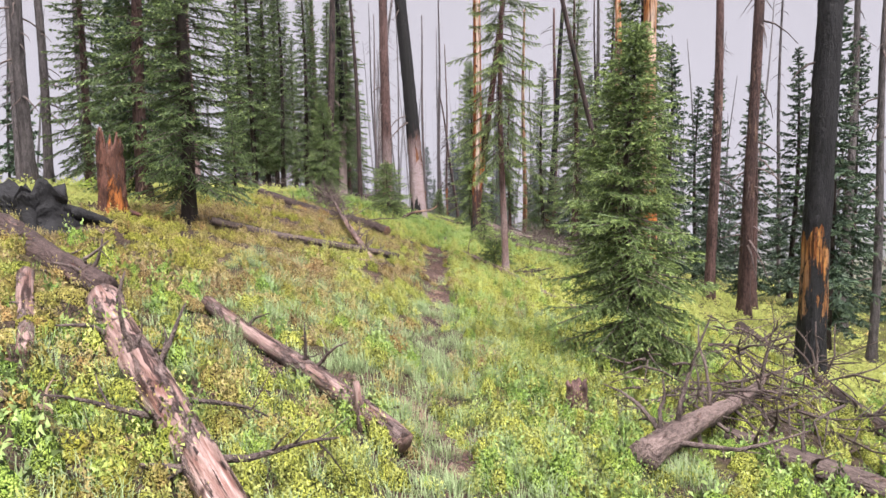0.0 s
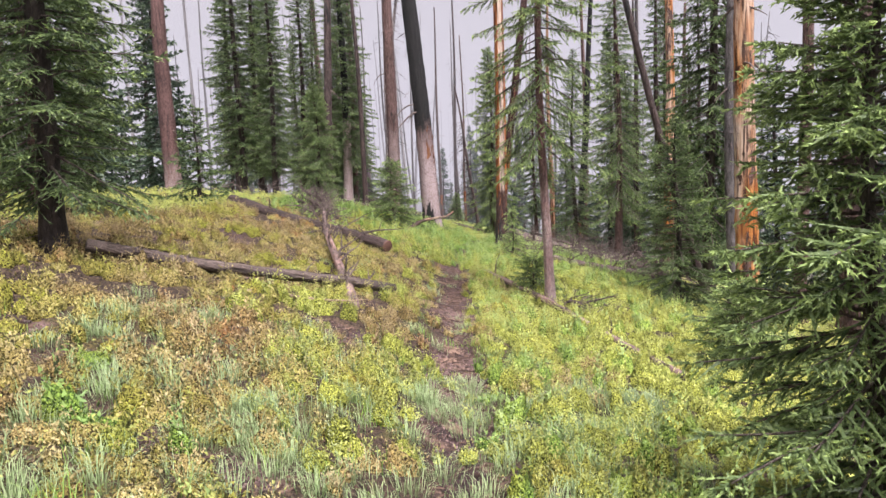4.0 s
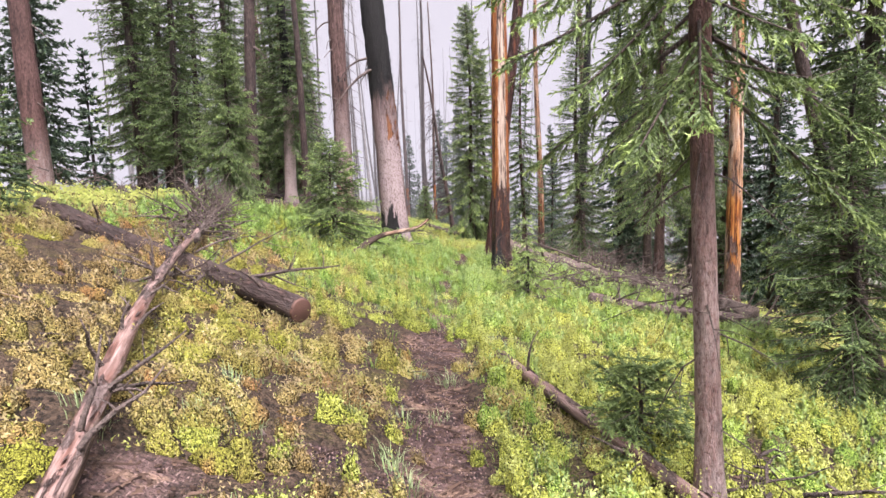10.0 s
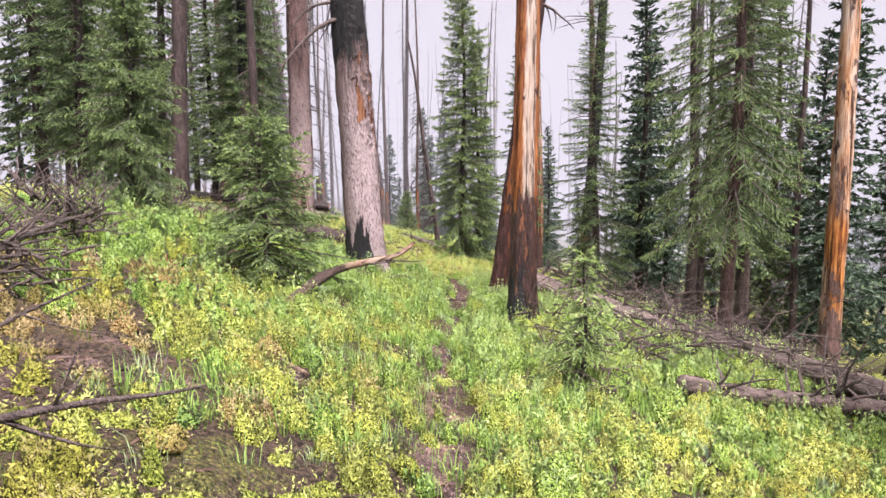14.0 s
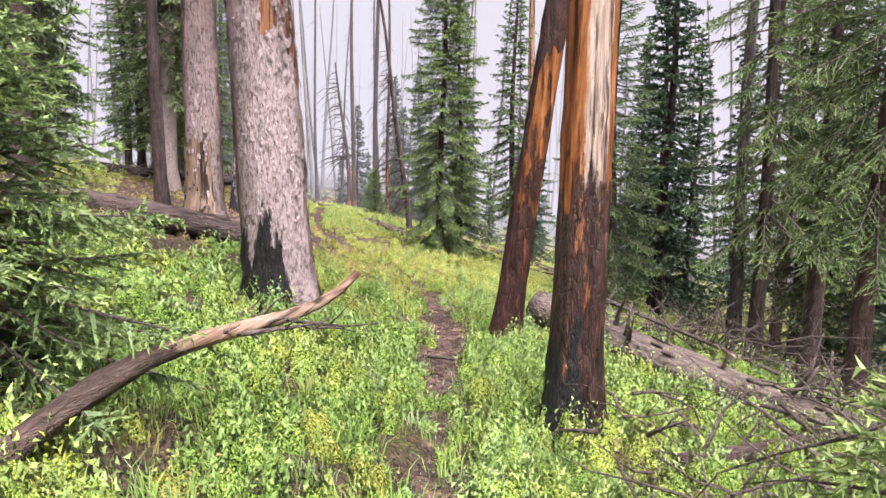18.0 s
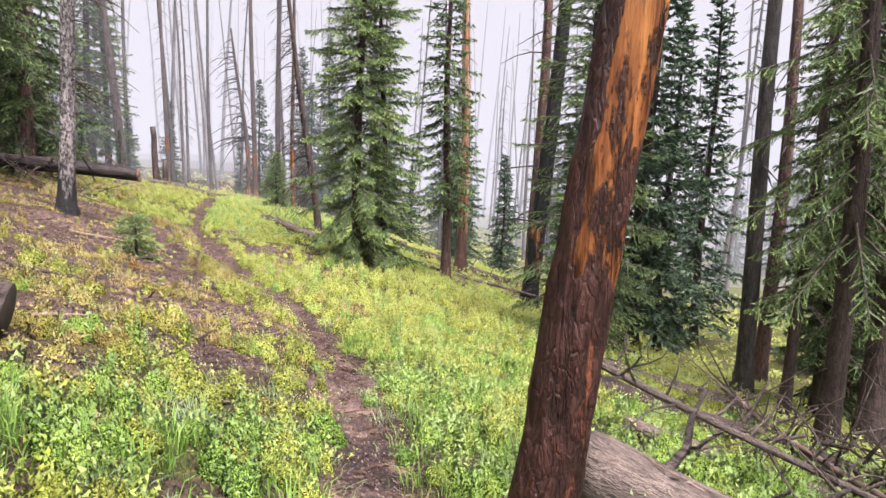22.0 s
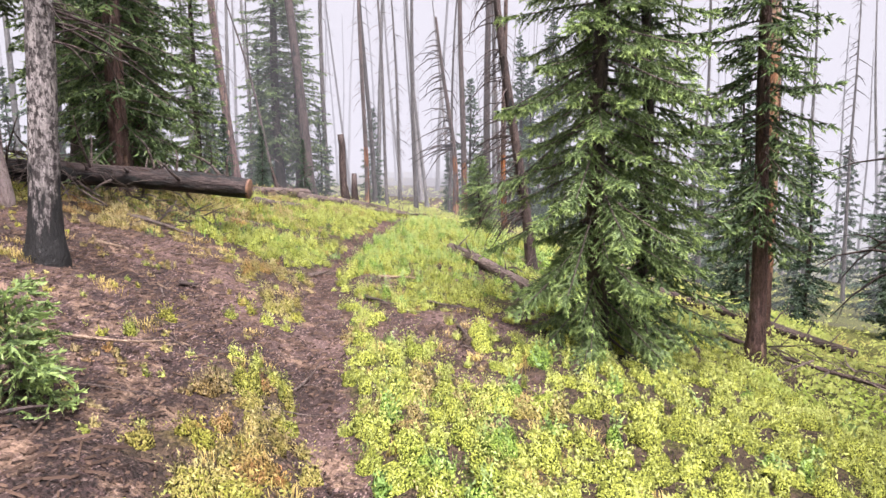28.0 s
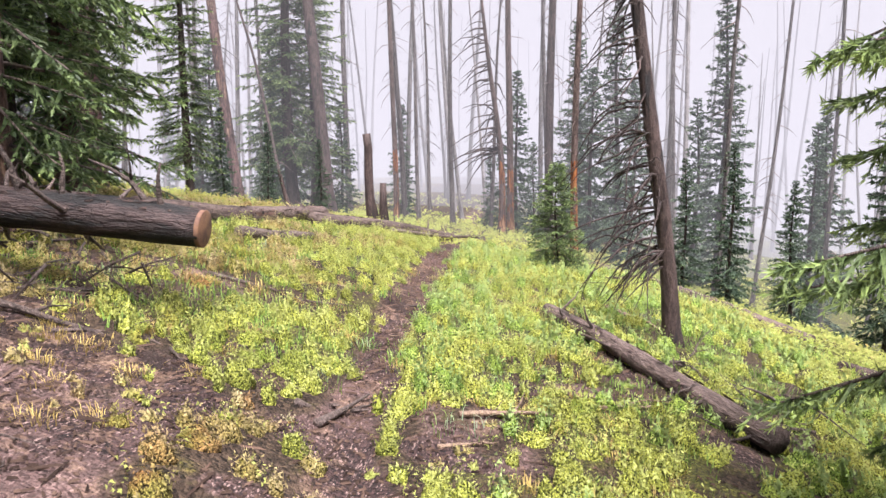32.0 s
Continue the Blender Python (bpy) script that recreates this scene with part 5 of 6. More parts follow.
lying("fallen_log", (1.17, 3.95, gz(1.17, 3.95) + 0.1), (3.3, 7.0, gz(3.3, 7.0) + 0.25), 0.1, 0.03, 309, LOG, "fallen spruce top with splintered butt and bare twigs", stubs=26, stub_len=0.7)
lying("fallen_log", (2.1, 5.1, gz(2.1, 5.1) + 0.1), (3.9, 4.1, gz(3.9, 4.1) + 0.1), 0.09, 0.1, 310, LOG, "reddish fallen log among dry branches", stubs=8, stub_len=0.5)
lying("fallen_log", (5.8, 13.6, gz(5.8, 13.6) + 0.15), (4.3, 6.6, gz(4.3, 6.6) + 0.1), 0.1, 0.08, 311, LOGDARK, "fallen trunk in a heap of dry branches", stubs=26, stub_len=0.7)
lying("fallen_log", (1.5, 24.88, gz(1.5, 24.88) + 0.24), (4.9, 20.9, gz(4.9, 20.9) + 0.26), 0.165, 0.14, 312, LOGGREY, "long grey fallen trunk below the leaning tree", flakes=50, stubs=16, stub_len=0.4)
lying("fallen_log", (2.1, 20.0, gz(2.1, 20.0) + 0.14), (5.2, 21.1, gz(5.2, 21.1) + 0.16), 0.085, 0.095, 313, LOG, "pinkish fallen log with splintered end", flakes=90, stubs=22, stub_len=0.6)
lying("fallen_log", (1.6, 21.8, gz(1.6, 21.8) + 0.1), (4.6, 23.4, gz(4.6, 23.4) + 0.12), 0.05, 0.06, 314, LOGDARK, "dark fallen stem with a tangle of dry twigs", stubs=26, stub_len=0.6)
lying("fallen_log", (-1.25, 26.0, gz(-1.25, 26.0) + 0.2), (-5.0, 25.7, gz(-5.0, 25.7) + 0.15), 0.14, 0.16, 315, LOGDARK, "thick fallen log with a dark sawn end", sawn=True, cut=DARKSNAG, flakes=70, stubs=5, stub_len=0.2)
lying("fallen_log", (-2.73, 37.0, 0.05), (-7.4, 36.6, gz(-7.4, 36.6) + 0.05), 0.13, 0.15, 316, LOGBLACK, "sawn log propped on its stubs, bright cut end", sawn=True, flakes=160, stubs=34, stub_len=0.45,
      branches=[(0.42, (0.3, -0.6, 0.9), 0.9, 0.022), (0.5, (-0.6, -0.5, 0.5), 1.1, 0.022), (0.56, (0.5, -0.8, 0.2), 0.9, 0.02), (0.62, (-0.5, -0.7, 0.3), 1.2, 0.024), (0.66, (0.2, -0.5, 1.0), 0.8, 0.02), (0.6, (-0.9, -0.5, 0.1), 1.1, 0.02), (0.55, (-0.8, -0.6, -0.1), 1.0, 0.018)])
lying("fallen_log", (-4.2, 44.4, gz(-4.2, 44.4) + 0.16), (-4.75, 39.6, gz(-4.75, 39.6) + 0.16), 0.115, 0.12, 317, LOG, "long pale log lying along the crest", flakes=60, stubs=8, stub_len=0.22)
lying("fallen_log", (-4.1, 43.5, gz(-4.1, 43.5) + 0.16), (-2.42, 48.1, gz(-2.42, 48.1) + 0.13), 0.12, 0.085, 318, LOG, "long pale log lying along the crest", flakes=60, stubs=12, stub_len=0.25)
lying("fallen_log", (-3.2, 45.2, gz(-3.2, 45.2) + 0.09), (-1.9, 48.7, gz(-1.9, 48.7) + 0.08), 0.04, 0.03, 327, LOGGREY, "thin grey stem beside the long pale log", stubs=6, stub_len=0.25, sides=9)
lying("log_piece", (-3.8, 40.0, gz(-3.8, 40.0) + 0.1), (-3.52, 41.6, gz(-3.52, 41.6) + 0.09), 0.075, 0.05, 328, LOGGREY, "short hollow grey log before the long pale log", flakes=20, stubs=4, stub_len=0.15)
lying("fallen_log", (-0.45, 40.0, gz(-0.45, 40.0) + 0.14), (1.02, 37.3, gz(1.02, 37.3) + 0.14), 0.075, 0.095, 319, LOG, "rotting log with grey curling bark", flakes=90, stubs=9, stub_len=0.25)
lying("fallen_log", (0.5, 48.3, gz(0.5, 48.3) + 0.1), (3.9, 44.4, gz(3.9, 44.4) + 0.1), 0.11, 0.1, 320, LOG, "grey log below the trail", stubs=5, stub_len=0.2)
lying("fallen_log", (3.1, 41.5, gz(3.1, 41.5) + 0.1), (6.6, 40.9, gz(6.6, 40.9) + 0.1), 0.1, 0.09, 321, LOGDARK, "dark charred log down the slope", stubs=7, stub_len=0.4)
lying("fallen_log", (3.4, 38.0, gz(3.4, 38.0) + 0.08), (5.7, 36.0, gz(5.7, 36.0) + 0.3), 0.035, 0.02, 322, LOGDARK, "thin dark stem leaning over the grass", stubs=4, stub_len=0.3, sides=8)
lying("fallen_log", (2.6, 26.6, gz(2.6, 26.6) + 0.1), (6.3, 22.8, gz(6.3, 22.8) + 0.1), 0.06, 0.06, 323, LOG, "grey fallen stem with a tangle of bare branches", stubs=26, stub_len=0.8)
lying("fallen_log", (3.35, 29.85, gz(3.35, 29.85) + 0.07), (5.3, 28.8, gz(5.3, 28.8) + 0.07), 0.09, 0.1, 329, LOG, "brown fallen log at the foot of a broad spruce", flakes=40, stubs=5, stub_len=0.2)
lying("fallen_log", (3.0, 28.4, gz(3.0, 28.4) + 0.1), (4.7, 25.0, gz(4.7, 25.0) + 0.12), 0.11, 0.09, 324, LOGDARK, "dark fallen stem down the slope", stubs=12, stub_len=0.5)

lying("fallen_tree", (4.7, 28.4, gz(4.7, 28.4) + 0.3), (3.0, 23.9, gz(3.0, 23.9) + 0.28), 0.04, 0.016, 325, PALELOG, "bare grey spruce top lying over the logs", stubs=30, stub_len=0.7, sides=9)
lying("fallen_tree", (2.3, 26.6, gz(2.3, 26.6) + 0.55), (3.9, 23.6, gz(3.9, 23.6) + 0.12), 0.03, 0.014, 326, TWIG, "dead branch with crooked side twigs propped on a log", stubs=20, stub_len=0.6, sides=8)
lying("fallen_tree", (-2.55, 17.4, gz(-2.55, 17.4) + 0.28), (-3.65, 22.3, gz(-3.65, 22.3) + 0.16), 0.035, 0.018, 332, TWIG, "dead spruce top bristling with dry twigs behind the sawn log", stubs=60, stub_len=0.5, sides=9)
# the bleached branch that juts out before the thick dead tree
lying("broken_branch", (-1.36, 20.4, gz(-1.36, 20.4) + 0.03), (-0.23, 21.91, 0.46), 0.052, 0.018, 330, HALFBARE, "bleached forked branch propped on the ground", category="branch", group="sticks", stubs=4, stub_len=0.12, sides=16, bow=-0.09, rough=0.1, wob=0.034,
      branches=[(0.55, (0.9, 0.2, -0.1), 0.5, 0.014), (0.7, (0.8, -0.4, -0.2), 0.45, 0.012)])
lying("broken_stub", (-0.5, 4.05, gz(-0.5, 4.05)), (-0.53, 4.08, gz(-0.5, 4.05) + 0.3), 0.028, 0.02, 331, PALELOG, "short pale broken stub standing by a half-buried log", category="stick", group="sticks", stubs=0, sides=9)

# ---- sticks on the ground ----
for k, s in enumerate([(-2.05, 10.27, -1.03, 10.87, 0.026), (-1.0, 9.9, -0.8, 8.6, 0.015), (-2.9, 14.1, -2.1, 14.4, 0.015), (-0.9, 18.6, -1.7, 19.2, 0.015), (0.6, 19.0, 1.0, 19.4, 0.012), (-1.9, 31.0, -1.1, 32.3, 0.012),
                       (-2.6, 31.9, -1.5, 32.4, 0.02), (-1.75, 36.2, -1.6, 36.7, 0.03), (-1.9, 36.3, -1.7, 36.6, 0.025), (-3.3, 34.5, -2.7, 34.9, 0.02), (-3.9, 36.2, -2.5, 36.5, 0.025), (-0.9, 35.3, -0.4, 34.6, 0.02)]):
    stick(*s, 400 + k, BLEACH if k % 3 == 0 else TWIG)
for k, s in enumerate([(-0.3, 35.6, 0.3, 35.2, 0.015), (0.3, 41.6, 0.9, 40.8, 0.03), (-0.6, 41.8, -0.2, 42.4, 0.015), (-3.4, 38.4, -2.2, 38.7, 0.02), (-1.2, 28.4, -0.4, 28.2, 0.03), (-2.2, 28.7, -1.5, 28.3, 0.025),
                       (1.3, 29.2, 1.9, 28.5, 0.015), (0.5, 12.6, 0.8, 12.2, 0.012), (-0.3, 12.9, -0.1, 12.8, 0.012), (-2.4, 4.3, -1.8, 4.0, 0.02), (-1.6, 3.1, -2.5, 3.2, 0.02), (0.3, 23.6, 0.9, 23.0, 0.015)]):
    stick(*s, 430 + k, BLEACH if k % 3 == 1 else TWIG)
# more fallen sticks, thick and thin
for k, s in enumerate([(-1.81, 20.17, -1.46, 19.83, 0.012), (-1.81, 19.5, -1.36, 19.71, 0.015), (-0.98, 19.24, -0.8, 19.16, 0.028), (-1.59, 14.87, -1.23, 15.12, 0.012), (-0.57, 14.86, -0.36, 14.63, 0.012), (0.69, 16.0, 1.08, 15.79, 0.01), (-1.92, 14.16, -1.72, 14.27, 0.012), (-0.43, 15.58, 0.07, 15.87, 0.006), (1.62, 27.42, 1.96, 27.14, 0.02), (-1.42, 26.57, -1.01, 26.93, 0.02), (-1.06, 27.19, -0.4, 27.29, 0.028), (1.72, 29.05, 1.78, 27.97, 0.008), (-0.79, 22.66, -0.37, 22.72, 0.015), (-0.25, 22.39, 0.08, 22.64, 0.012), (-1.04, 21.96, -1.02, 22.35, 0.01), (-3.95, 36.2, -3.5, 37.18, 0.025)]):
    stick(*s, 700 + k, (TWIG, BLEACH, DARKSNAG, TWIG)[k % 4], forks=3)
for k, s in enumerate([(0.4, 44.97, 1.02, 42.91, 0.03), (-0.14, 37.27, 0.68, 38.14, 0.015), (-2.29, 34.09, -2.13, 34.16, 0.03), (-1.74, 34.12, -1.57, 34.05, 0.012), (-3.27, 36.19, -2.67, 37.32, 0.014), (-1.09, 36.22, -0.77, 36.48, 0.014), (-0.69, 37.44, -0.37, 38.11, 0.012), (0.13, 34.93, 0.13, 35.33, 0.02), (-2.34, 36.51, -2.05, 36.68, 0.01), (-2.38, 33.89, -2.01, 33.89, 0.012), (-1.79, 31.99, -1.42, 32.23, 0.016), (0.05, 34.95, 0.22, 34.08, 0.02), (-0.31, 32.73, -0.17, 32.93, 0.012), (-1.02, 36.64, -0.28, 37.07, 0.02), (-1.74, 30.76, -1.4, 31.05, 0.022)]):
    stick(*s, 716 + k, (TWIG, BLEACH, DARKSNAG, TWIG)[k % 4], forks=3)
srng = random.Random(9)
for k in range(95):
    y = srng.uniform(28, 40) if k < 70 else srng.uniform(3, 26)
    x = float(along(y, XK)) + srng.uniform(-3.6, 0.3)
    a, L = srng.uniform(0, 6.28), srng.uniform(0.15, 0.6)
    stick(x, y, x + L * math.cos(a), y + L * math.sin(a), srng.uniform(0.005, 0.013), 500 + k, srng.choice([BLEACH, TWIG, TWIG]), forks=1)


# dry brushwood heaps
def brush(x, y, r, n, seed, label, lo=0.3, hi=0.9, height=0.35, rise=0.0):
    rng = np.random.default_rng(seed)
    e = thing("brushwood", x, y, label, "brushwood", "brushwood heaps")
    for k in range(n):
        a, q, b = rng.uniform(0, 6.28), r * math.sqrt(rng.uniform(0, 1)), rng.uniform(0, 6.28)
        px, py = q * math.cos(a), q * math.sin(a)
        pz = gz(x + px, y + py) - gz(x, y) + rng.uniform(0, height)
        part("branch", merged(limb(rng, (px, py, pz), (math.cos(b), math.sin(b), rise + rng.normal(0, 0.35)), rng.uniform(lo, hi), rng.uniform(0.007, 0.017), 0.3, 4, 4, 0.2, 3)), TWIG, e)


brush(2.2, 5.9, 0.75, 60, 601, "heap of dry grey spruce twigs under the young spruce")
brush(3.3, 6.4, 0.8, 60, 602, "tangle of bare dead branches over fallen logs", hi=1.2, height=0.6)
brush(5.2, 11.0, 1.0, 70, 603, "heap of dry broken branches down the slope", hi=1.0)
brush(-3.45, 20.9, 0.36, 100, 604, "upright broom of dense dry twigs behind the sawn log", lo=0.2, hi=0.55, height=0.45, rise=0.9)
brush(-3.05, 19.0, 0.5, 80, 605, "dense dry twigs of a fallen spruce top", lo=0.2, hi=0.6, height=0.35, rise=0.3)
brush(-6.6, 24.4, 1.1, 50, 616, "dead branches heaped on the crest of the slope", hi=1.2, height=0.4)
brush(-2.2, 16.3, 0.45, 22, 617, "pale dry branches where two fallen trees cross", lo=0.3, hi=0.8, height=0.12)
brush(1.9, 21.4, 0.9, 70, 606, "dry twigs and splinters round fallen logs", height=0.3)
brush(3.6, 22.4, 1.2, 90, 607, "dry twigs and splinters round fallen logs", height=0.5)
brush(4.6, 21.7, 1.1, 70, 615, "dry branches heaped over fallen logs", hi=1.1, height=0.4)
brush(4.2, 25.0, 1.3, 80, 608, "bare branches of a fallen tree", hi=1.3, height=0.5)
brush(-0.6, 22.6, 0.5, 30, 609, "dark twigs at the foot of the thick dead tree", lo=0.15, hi=0.4, height=0.08)
brush(1.7, 13.8, 0.45, 30, 618, "dry skirt of fallen twigs at the foot of the slender spruce", lo=0.3, hi=0.75, height=0.14)
brush(1.25, 19.75, 0.42, 46, 610, "dry skirt of twigs below the young spruce", height=0.15, lo=0.15, hi=0.35)
brush(5.0, 37.2, 1.2, 50, 611, "dry branches round the burnt trees", hi=1.2)
brush(-5.3, 36.7, 0.9, 50, 614, "tangle of bare branches over the propped log", height=0.5, hi=1.1)
brush(-4.2, 37.0, 0.9, 30, 612, "dry twigs under the propped log", height=0.3)
brush(0.9, 38.2, 0.7, 26, 613, "dry twigs beside the rotting log", height=0.15, hi=0.6)

# ---- low growth: shrubs, grass, litter ----
grow = np.random.default_rng(900)


def spots(n, ulo, uhi, ylo, yhi):
    y = grow.uniform(ylo, yhi, n)
    u = grow.uniform(ulo, uhi, n)
    return u + along(y, XK), y


def bend_normals(ob, way, jitter):
    """Shading normals that brighten a clump's top: out from its heart, a little uneven."""
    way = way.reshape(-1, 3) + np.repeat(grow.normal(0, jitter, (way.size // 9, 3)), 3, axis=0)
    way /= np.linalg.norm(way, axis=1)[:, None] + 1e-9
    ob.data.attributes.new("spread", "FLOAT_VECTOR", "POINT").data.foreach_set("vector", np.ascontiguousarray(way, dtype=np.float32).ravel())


def shrubs(name, x, y, leaves, size, tall, wide, label, mat, stems=3):
    """Tufts of a few leaning stems with small leaves set along them."""
    n = len(x)
    z = ground(x, y)
    hh = tall * grow.uniform(0.55, 1.15, n) * (0.2 + 1.45 * field(x, y, 0.24, 8))
    sa = grow.uniform(0, 6.28, (n, stems))[:, np.arange(leaves) % stems]
    sl = (wide * grow.uniform(0.3, 1.2, (n, stems)))[:, np.arange(leaves) % stems]
    up = grow.uniform(0.08, 1, (n, leaves))
    jit = grow.normal(0, 0.14 * wide + 0.004, (n, leaves, 2))
    c = np.stack([x[:, None] + sl * up * np.cos(sa) + jit[:, :, 0], y[:, None] + sl * up * np.sin(sa) + jit[:, :, 1], z[:, None] + hh[:, None] * up], 2)
    a = grow.uniform(0, 6.28, (n, leaves))
    d = np.stack([np.cos(a), np.sin(a), grow.uniform(-0.1, 1.1, (n, leaves))], 2) + grow.normal(0, 0.3, (n, leaves, 3))
    d /= np.linalg.norm(d, axis=2)[:, :, None]
    w = np.cross(d, grow.normal(0, 0.5, (n, leaves, 3)) + np.array([0, 0, 1.0]))
    w /= np.linalg.norm(w, axis=2)[:, :, None] + 1e-9
    s = size * grow.uniform(0.6, 1.3, (n, leaves, 1))
    V = np.stack([c - d * s * 0.5, c + d * s * 0.3 + w * s * 0.36, c + d * s * 0.6 - w * s * 0.24], 2)
    ob = link(name, V.reshape(-1, 3), np.arange(n * leaves * 3).reshape(-1, 3), mat, smooth=False)
    bend_normals(ob, np.repeat(np.array([[[0, 0, 1.0]]]) + 0.45 * d, 3, axis=1), 0.1)
    return tagged(ob, label, "shrubs", kind="stuff")


def keep(x, y, p):
    ok = grow.uniform(0, 1, len(x)) < p
    return x[ok], y[ok]


def cover(x, y):
    gaps = np.clip(0.35 + 3.2 * (field(x, y, 0.4, 8) * 0.6 + 0.4 * field(x, y, 1.1, 12) - 0.3), 0, 1)
    return np.clip(1.05 - 1.1 * bareness(x, y), 0, 1) * np.where((aside(x, y) > 0.25) & (y > 8) & (y < 34), np.maximum(gaps, 0.74), gaps)


def clumps(name, x, y, count, size, rad, tall, mat, mass, label):
    """Rounded bushy clumps: upright leafy sprigs fanning out from the foot, small leaves between them."""
    n = len(x)
    e = 0.12
    z = ground(x, y) - 0.01
    sx, sy = (ground(x + e, y) - z) / e, (ground(x, y + e) - z) / e
    lean_soil = 1.12 - 0.6 * np.clip(bareness(x, y) + 0.25 * (y > 33), 0, 1)
    r = (rad * grow.uniform(0.5, 1.4, n) * lean_soil)[:, None]
    h = (tall * grow.uniform(0.4, 1.35, n) * lean_soil)[:, None]
    a = grow.uniform(0, 6.28, (n, count))
    phi = np.arccos(grow.uniform(0.12, 1, (n, count)))
    rim = 1 + 0.3 * np.sin(3 * a + grow.uniform(0, 6.28, (n, 1))) + 0.2 * np.sin(5 * a + grow.uniform(0, 6.28, (n, 1)))
    R3 = np.stack([r * rim * np.sin(phi) * np.cos(a), r * rim * np.sin(phi) * np.sin(a), h * np.cos(phi) * (1 + 0.15 * grow.normal(0, 1, (n, count)))], 2)
    per = 6
    R3 = np.repeat(R3[:, :count // per], per, axis=1)
    count = R3.shape[1]
    slope = lambda p: p + np.stack([np.zeros((n, count))] * 2 + [(p[:, :, 0] - x[:, None]) * sx[:, None] + (p[:, :, 1] - y[:, None]) * sy[:, None]], 2)
    rise = np.tile((np.arange(per) + 0.5) / per, count // per)[None, :, None]
    reach = np.repeat(grow.uniform(0.85, 1.2, (n, count // per, 1)), per, axis=1)
    axis = R3 * np.array([0.55, 0.55, 0.6]) + np.stack([np.zeros((n, count))] * 2 + [h * 0.45 * np.ones((n, count))], 2)
    at = np.stack([x, y, z], 1)[:, None, :] + R3 * 0.45 + axis * reach * rise + grow.normal(0, 0.006, (n, count, 3))
    d = axis / (np.linalg.norm(axis, axis=2)[:, :, None] + 1e-9) * 0.75 + grow.normal(0, 0.5, (n, count, 3))
    d /= np.linalg.norm(d, axis=2)[:, :, None] + 1e-9
    L = size * grow.uniform(0.8, 1.5, (n, count, 1)) * (1.15 - 0.35 * rise)
    w = np.cross(d, grow.normal(0, 1, (n, count, 3)))
    w *= L * 0.36 / (np.linalg.norm(w, axis=2)[:, :, None] + 1e-9)
    V = np.stack([slope(at - d * L * 0.5 - w * 0.5), slope(at + w), slope(at + d * L * 0.75 - w * 0.3)], 2)
    # paler up each sprig: fresh growth, plus clump-top light and low shade put into colour
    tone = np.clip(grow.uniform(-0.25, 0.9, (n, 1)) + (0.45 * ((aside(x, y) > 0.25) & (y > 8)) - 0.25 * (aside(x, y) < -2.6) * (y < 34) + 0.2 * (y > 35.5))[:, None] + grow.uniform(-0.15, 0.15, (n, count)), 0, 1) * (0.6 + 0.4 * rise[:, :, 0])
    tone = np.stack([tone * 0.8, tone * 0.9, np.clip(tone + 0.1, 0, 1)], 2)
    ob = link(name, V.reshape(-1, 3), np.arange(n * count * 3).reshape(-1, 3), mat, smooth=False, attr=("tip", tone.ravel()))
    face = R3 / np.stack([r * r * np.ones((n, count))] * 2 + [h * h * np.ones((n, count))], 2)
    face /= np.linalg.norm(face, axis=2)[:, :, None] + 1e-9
    bend_normals(ob, np.repeat(face + np.array([0, 0, 0.5]), 3, axis=1), 0.22)
    tagged(ob, label, "shrubs", kind="stuff")
    # the dense heart of each clump
    A = np.linspace(0, 6.2832, 8, endpoint=False)[None, None, :]
    F3 = np.radians([22, 50, 76, 100])[None, :, None]
    bump = 0.74 * (1 + grow.normal(0, 0.13, (n, 4, 8))) * (1 + 0.2 * np.sin(3 * A + grow.uniform(0, 6.28, (n, 1, 1))))
    px, py, pz = r[:, :, None] * bump * np.sin(F3) * np.cos(A), r[:, :, None] * bump * np.sin(F3) * np.sin(A), h[:, :, None] * bump * np.cos(F3)
    W = np.stack([x[:, None, None] + px, y[:, None, None] + py, z[:, None, None] + pz + px * sx[:, None, None] + py * sy[:, None, None]], 3).reshape(n, 32, 3)
    W = np.concatenate([W, np.stack([x, y, z + 0.74 * h[:, 0]], 1)[:, None, :]], 1)
    ring = np.array([(i * 8 + k, (i + 1) * 8 + k, (i + 1) * 8 + (k + 1) % 8) for i in range(3) for k in range(8)] + [(i * 8 + k, (i + 1) * 8 + (k + 1) % 8, i * 8 + (k + 1) % 8) for i in range(3) for k in range(8)] + [(32, k, (k + 1) % 8) for k in range(8)])
    faces = (np.arange(n) * 33)[:, None, None] + ring[None, :, :]
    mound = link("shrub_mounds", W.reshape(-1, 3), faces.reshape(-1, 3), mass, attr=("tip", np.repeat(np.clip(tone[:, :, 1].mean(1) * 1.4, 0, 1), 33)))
    return tagged(mound, label, "shrubs", kind="stuff")


def sorts(x, y):
    """Which clumps are lush green, which are turning ochre."""
    u = aside(x, y)
    wet = np.exp(-((y - 22.6) / 3.4) ** 2) * np.where(u < -0.8, 1.0, 1.05) + 0.18 * (u > 0.15) * (y < 26) + 0.3 * np.exp(-((y - 2) / 5) ** 2) + 0.4 * (u > 0.1) * (y > 22) * (y < 27.5) + 0.1 * (u > 0.1) * (y >= 27.5) + 0.3 * np.clip((y - 36) / 2, 0, 1) * (u > 0)
    lush = wet > grow.uniform(0.05, 1.0, len(x))
    turn = ~lush & (dryness(x, y) > grow.uniform(0.15, 0.85, len(x)))
    return lush, turn, ~lush & ~turn


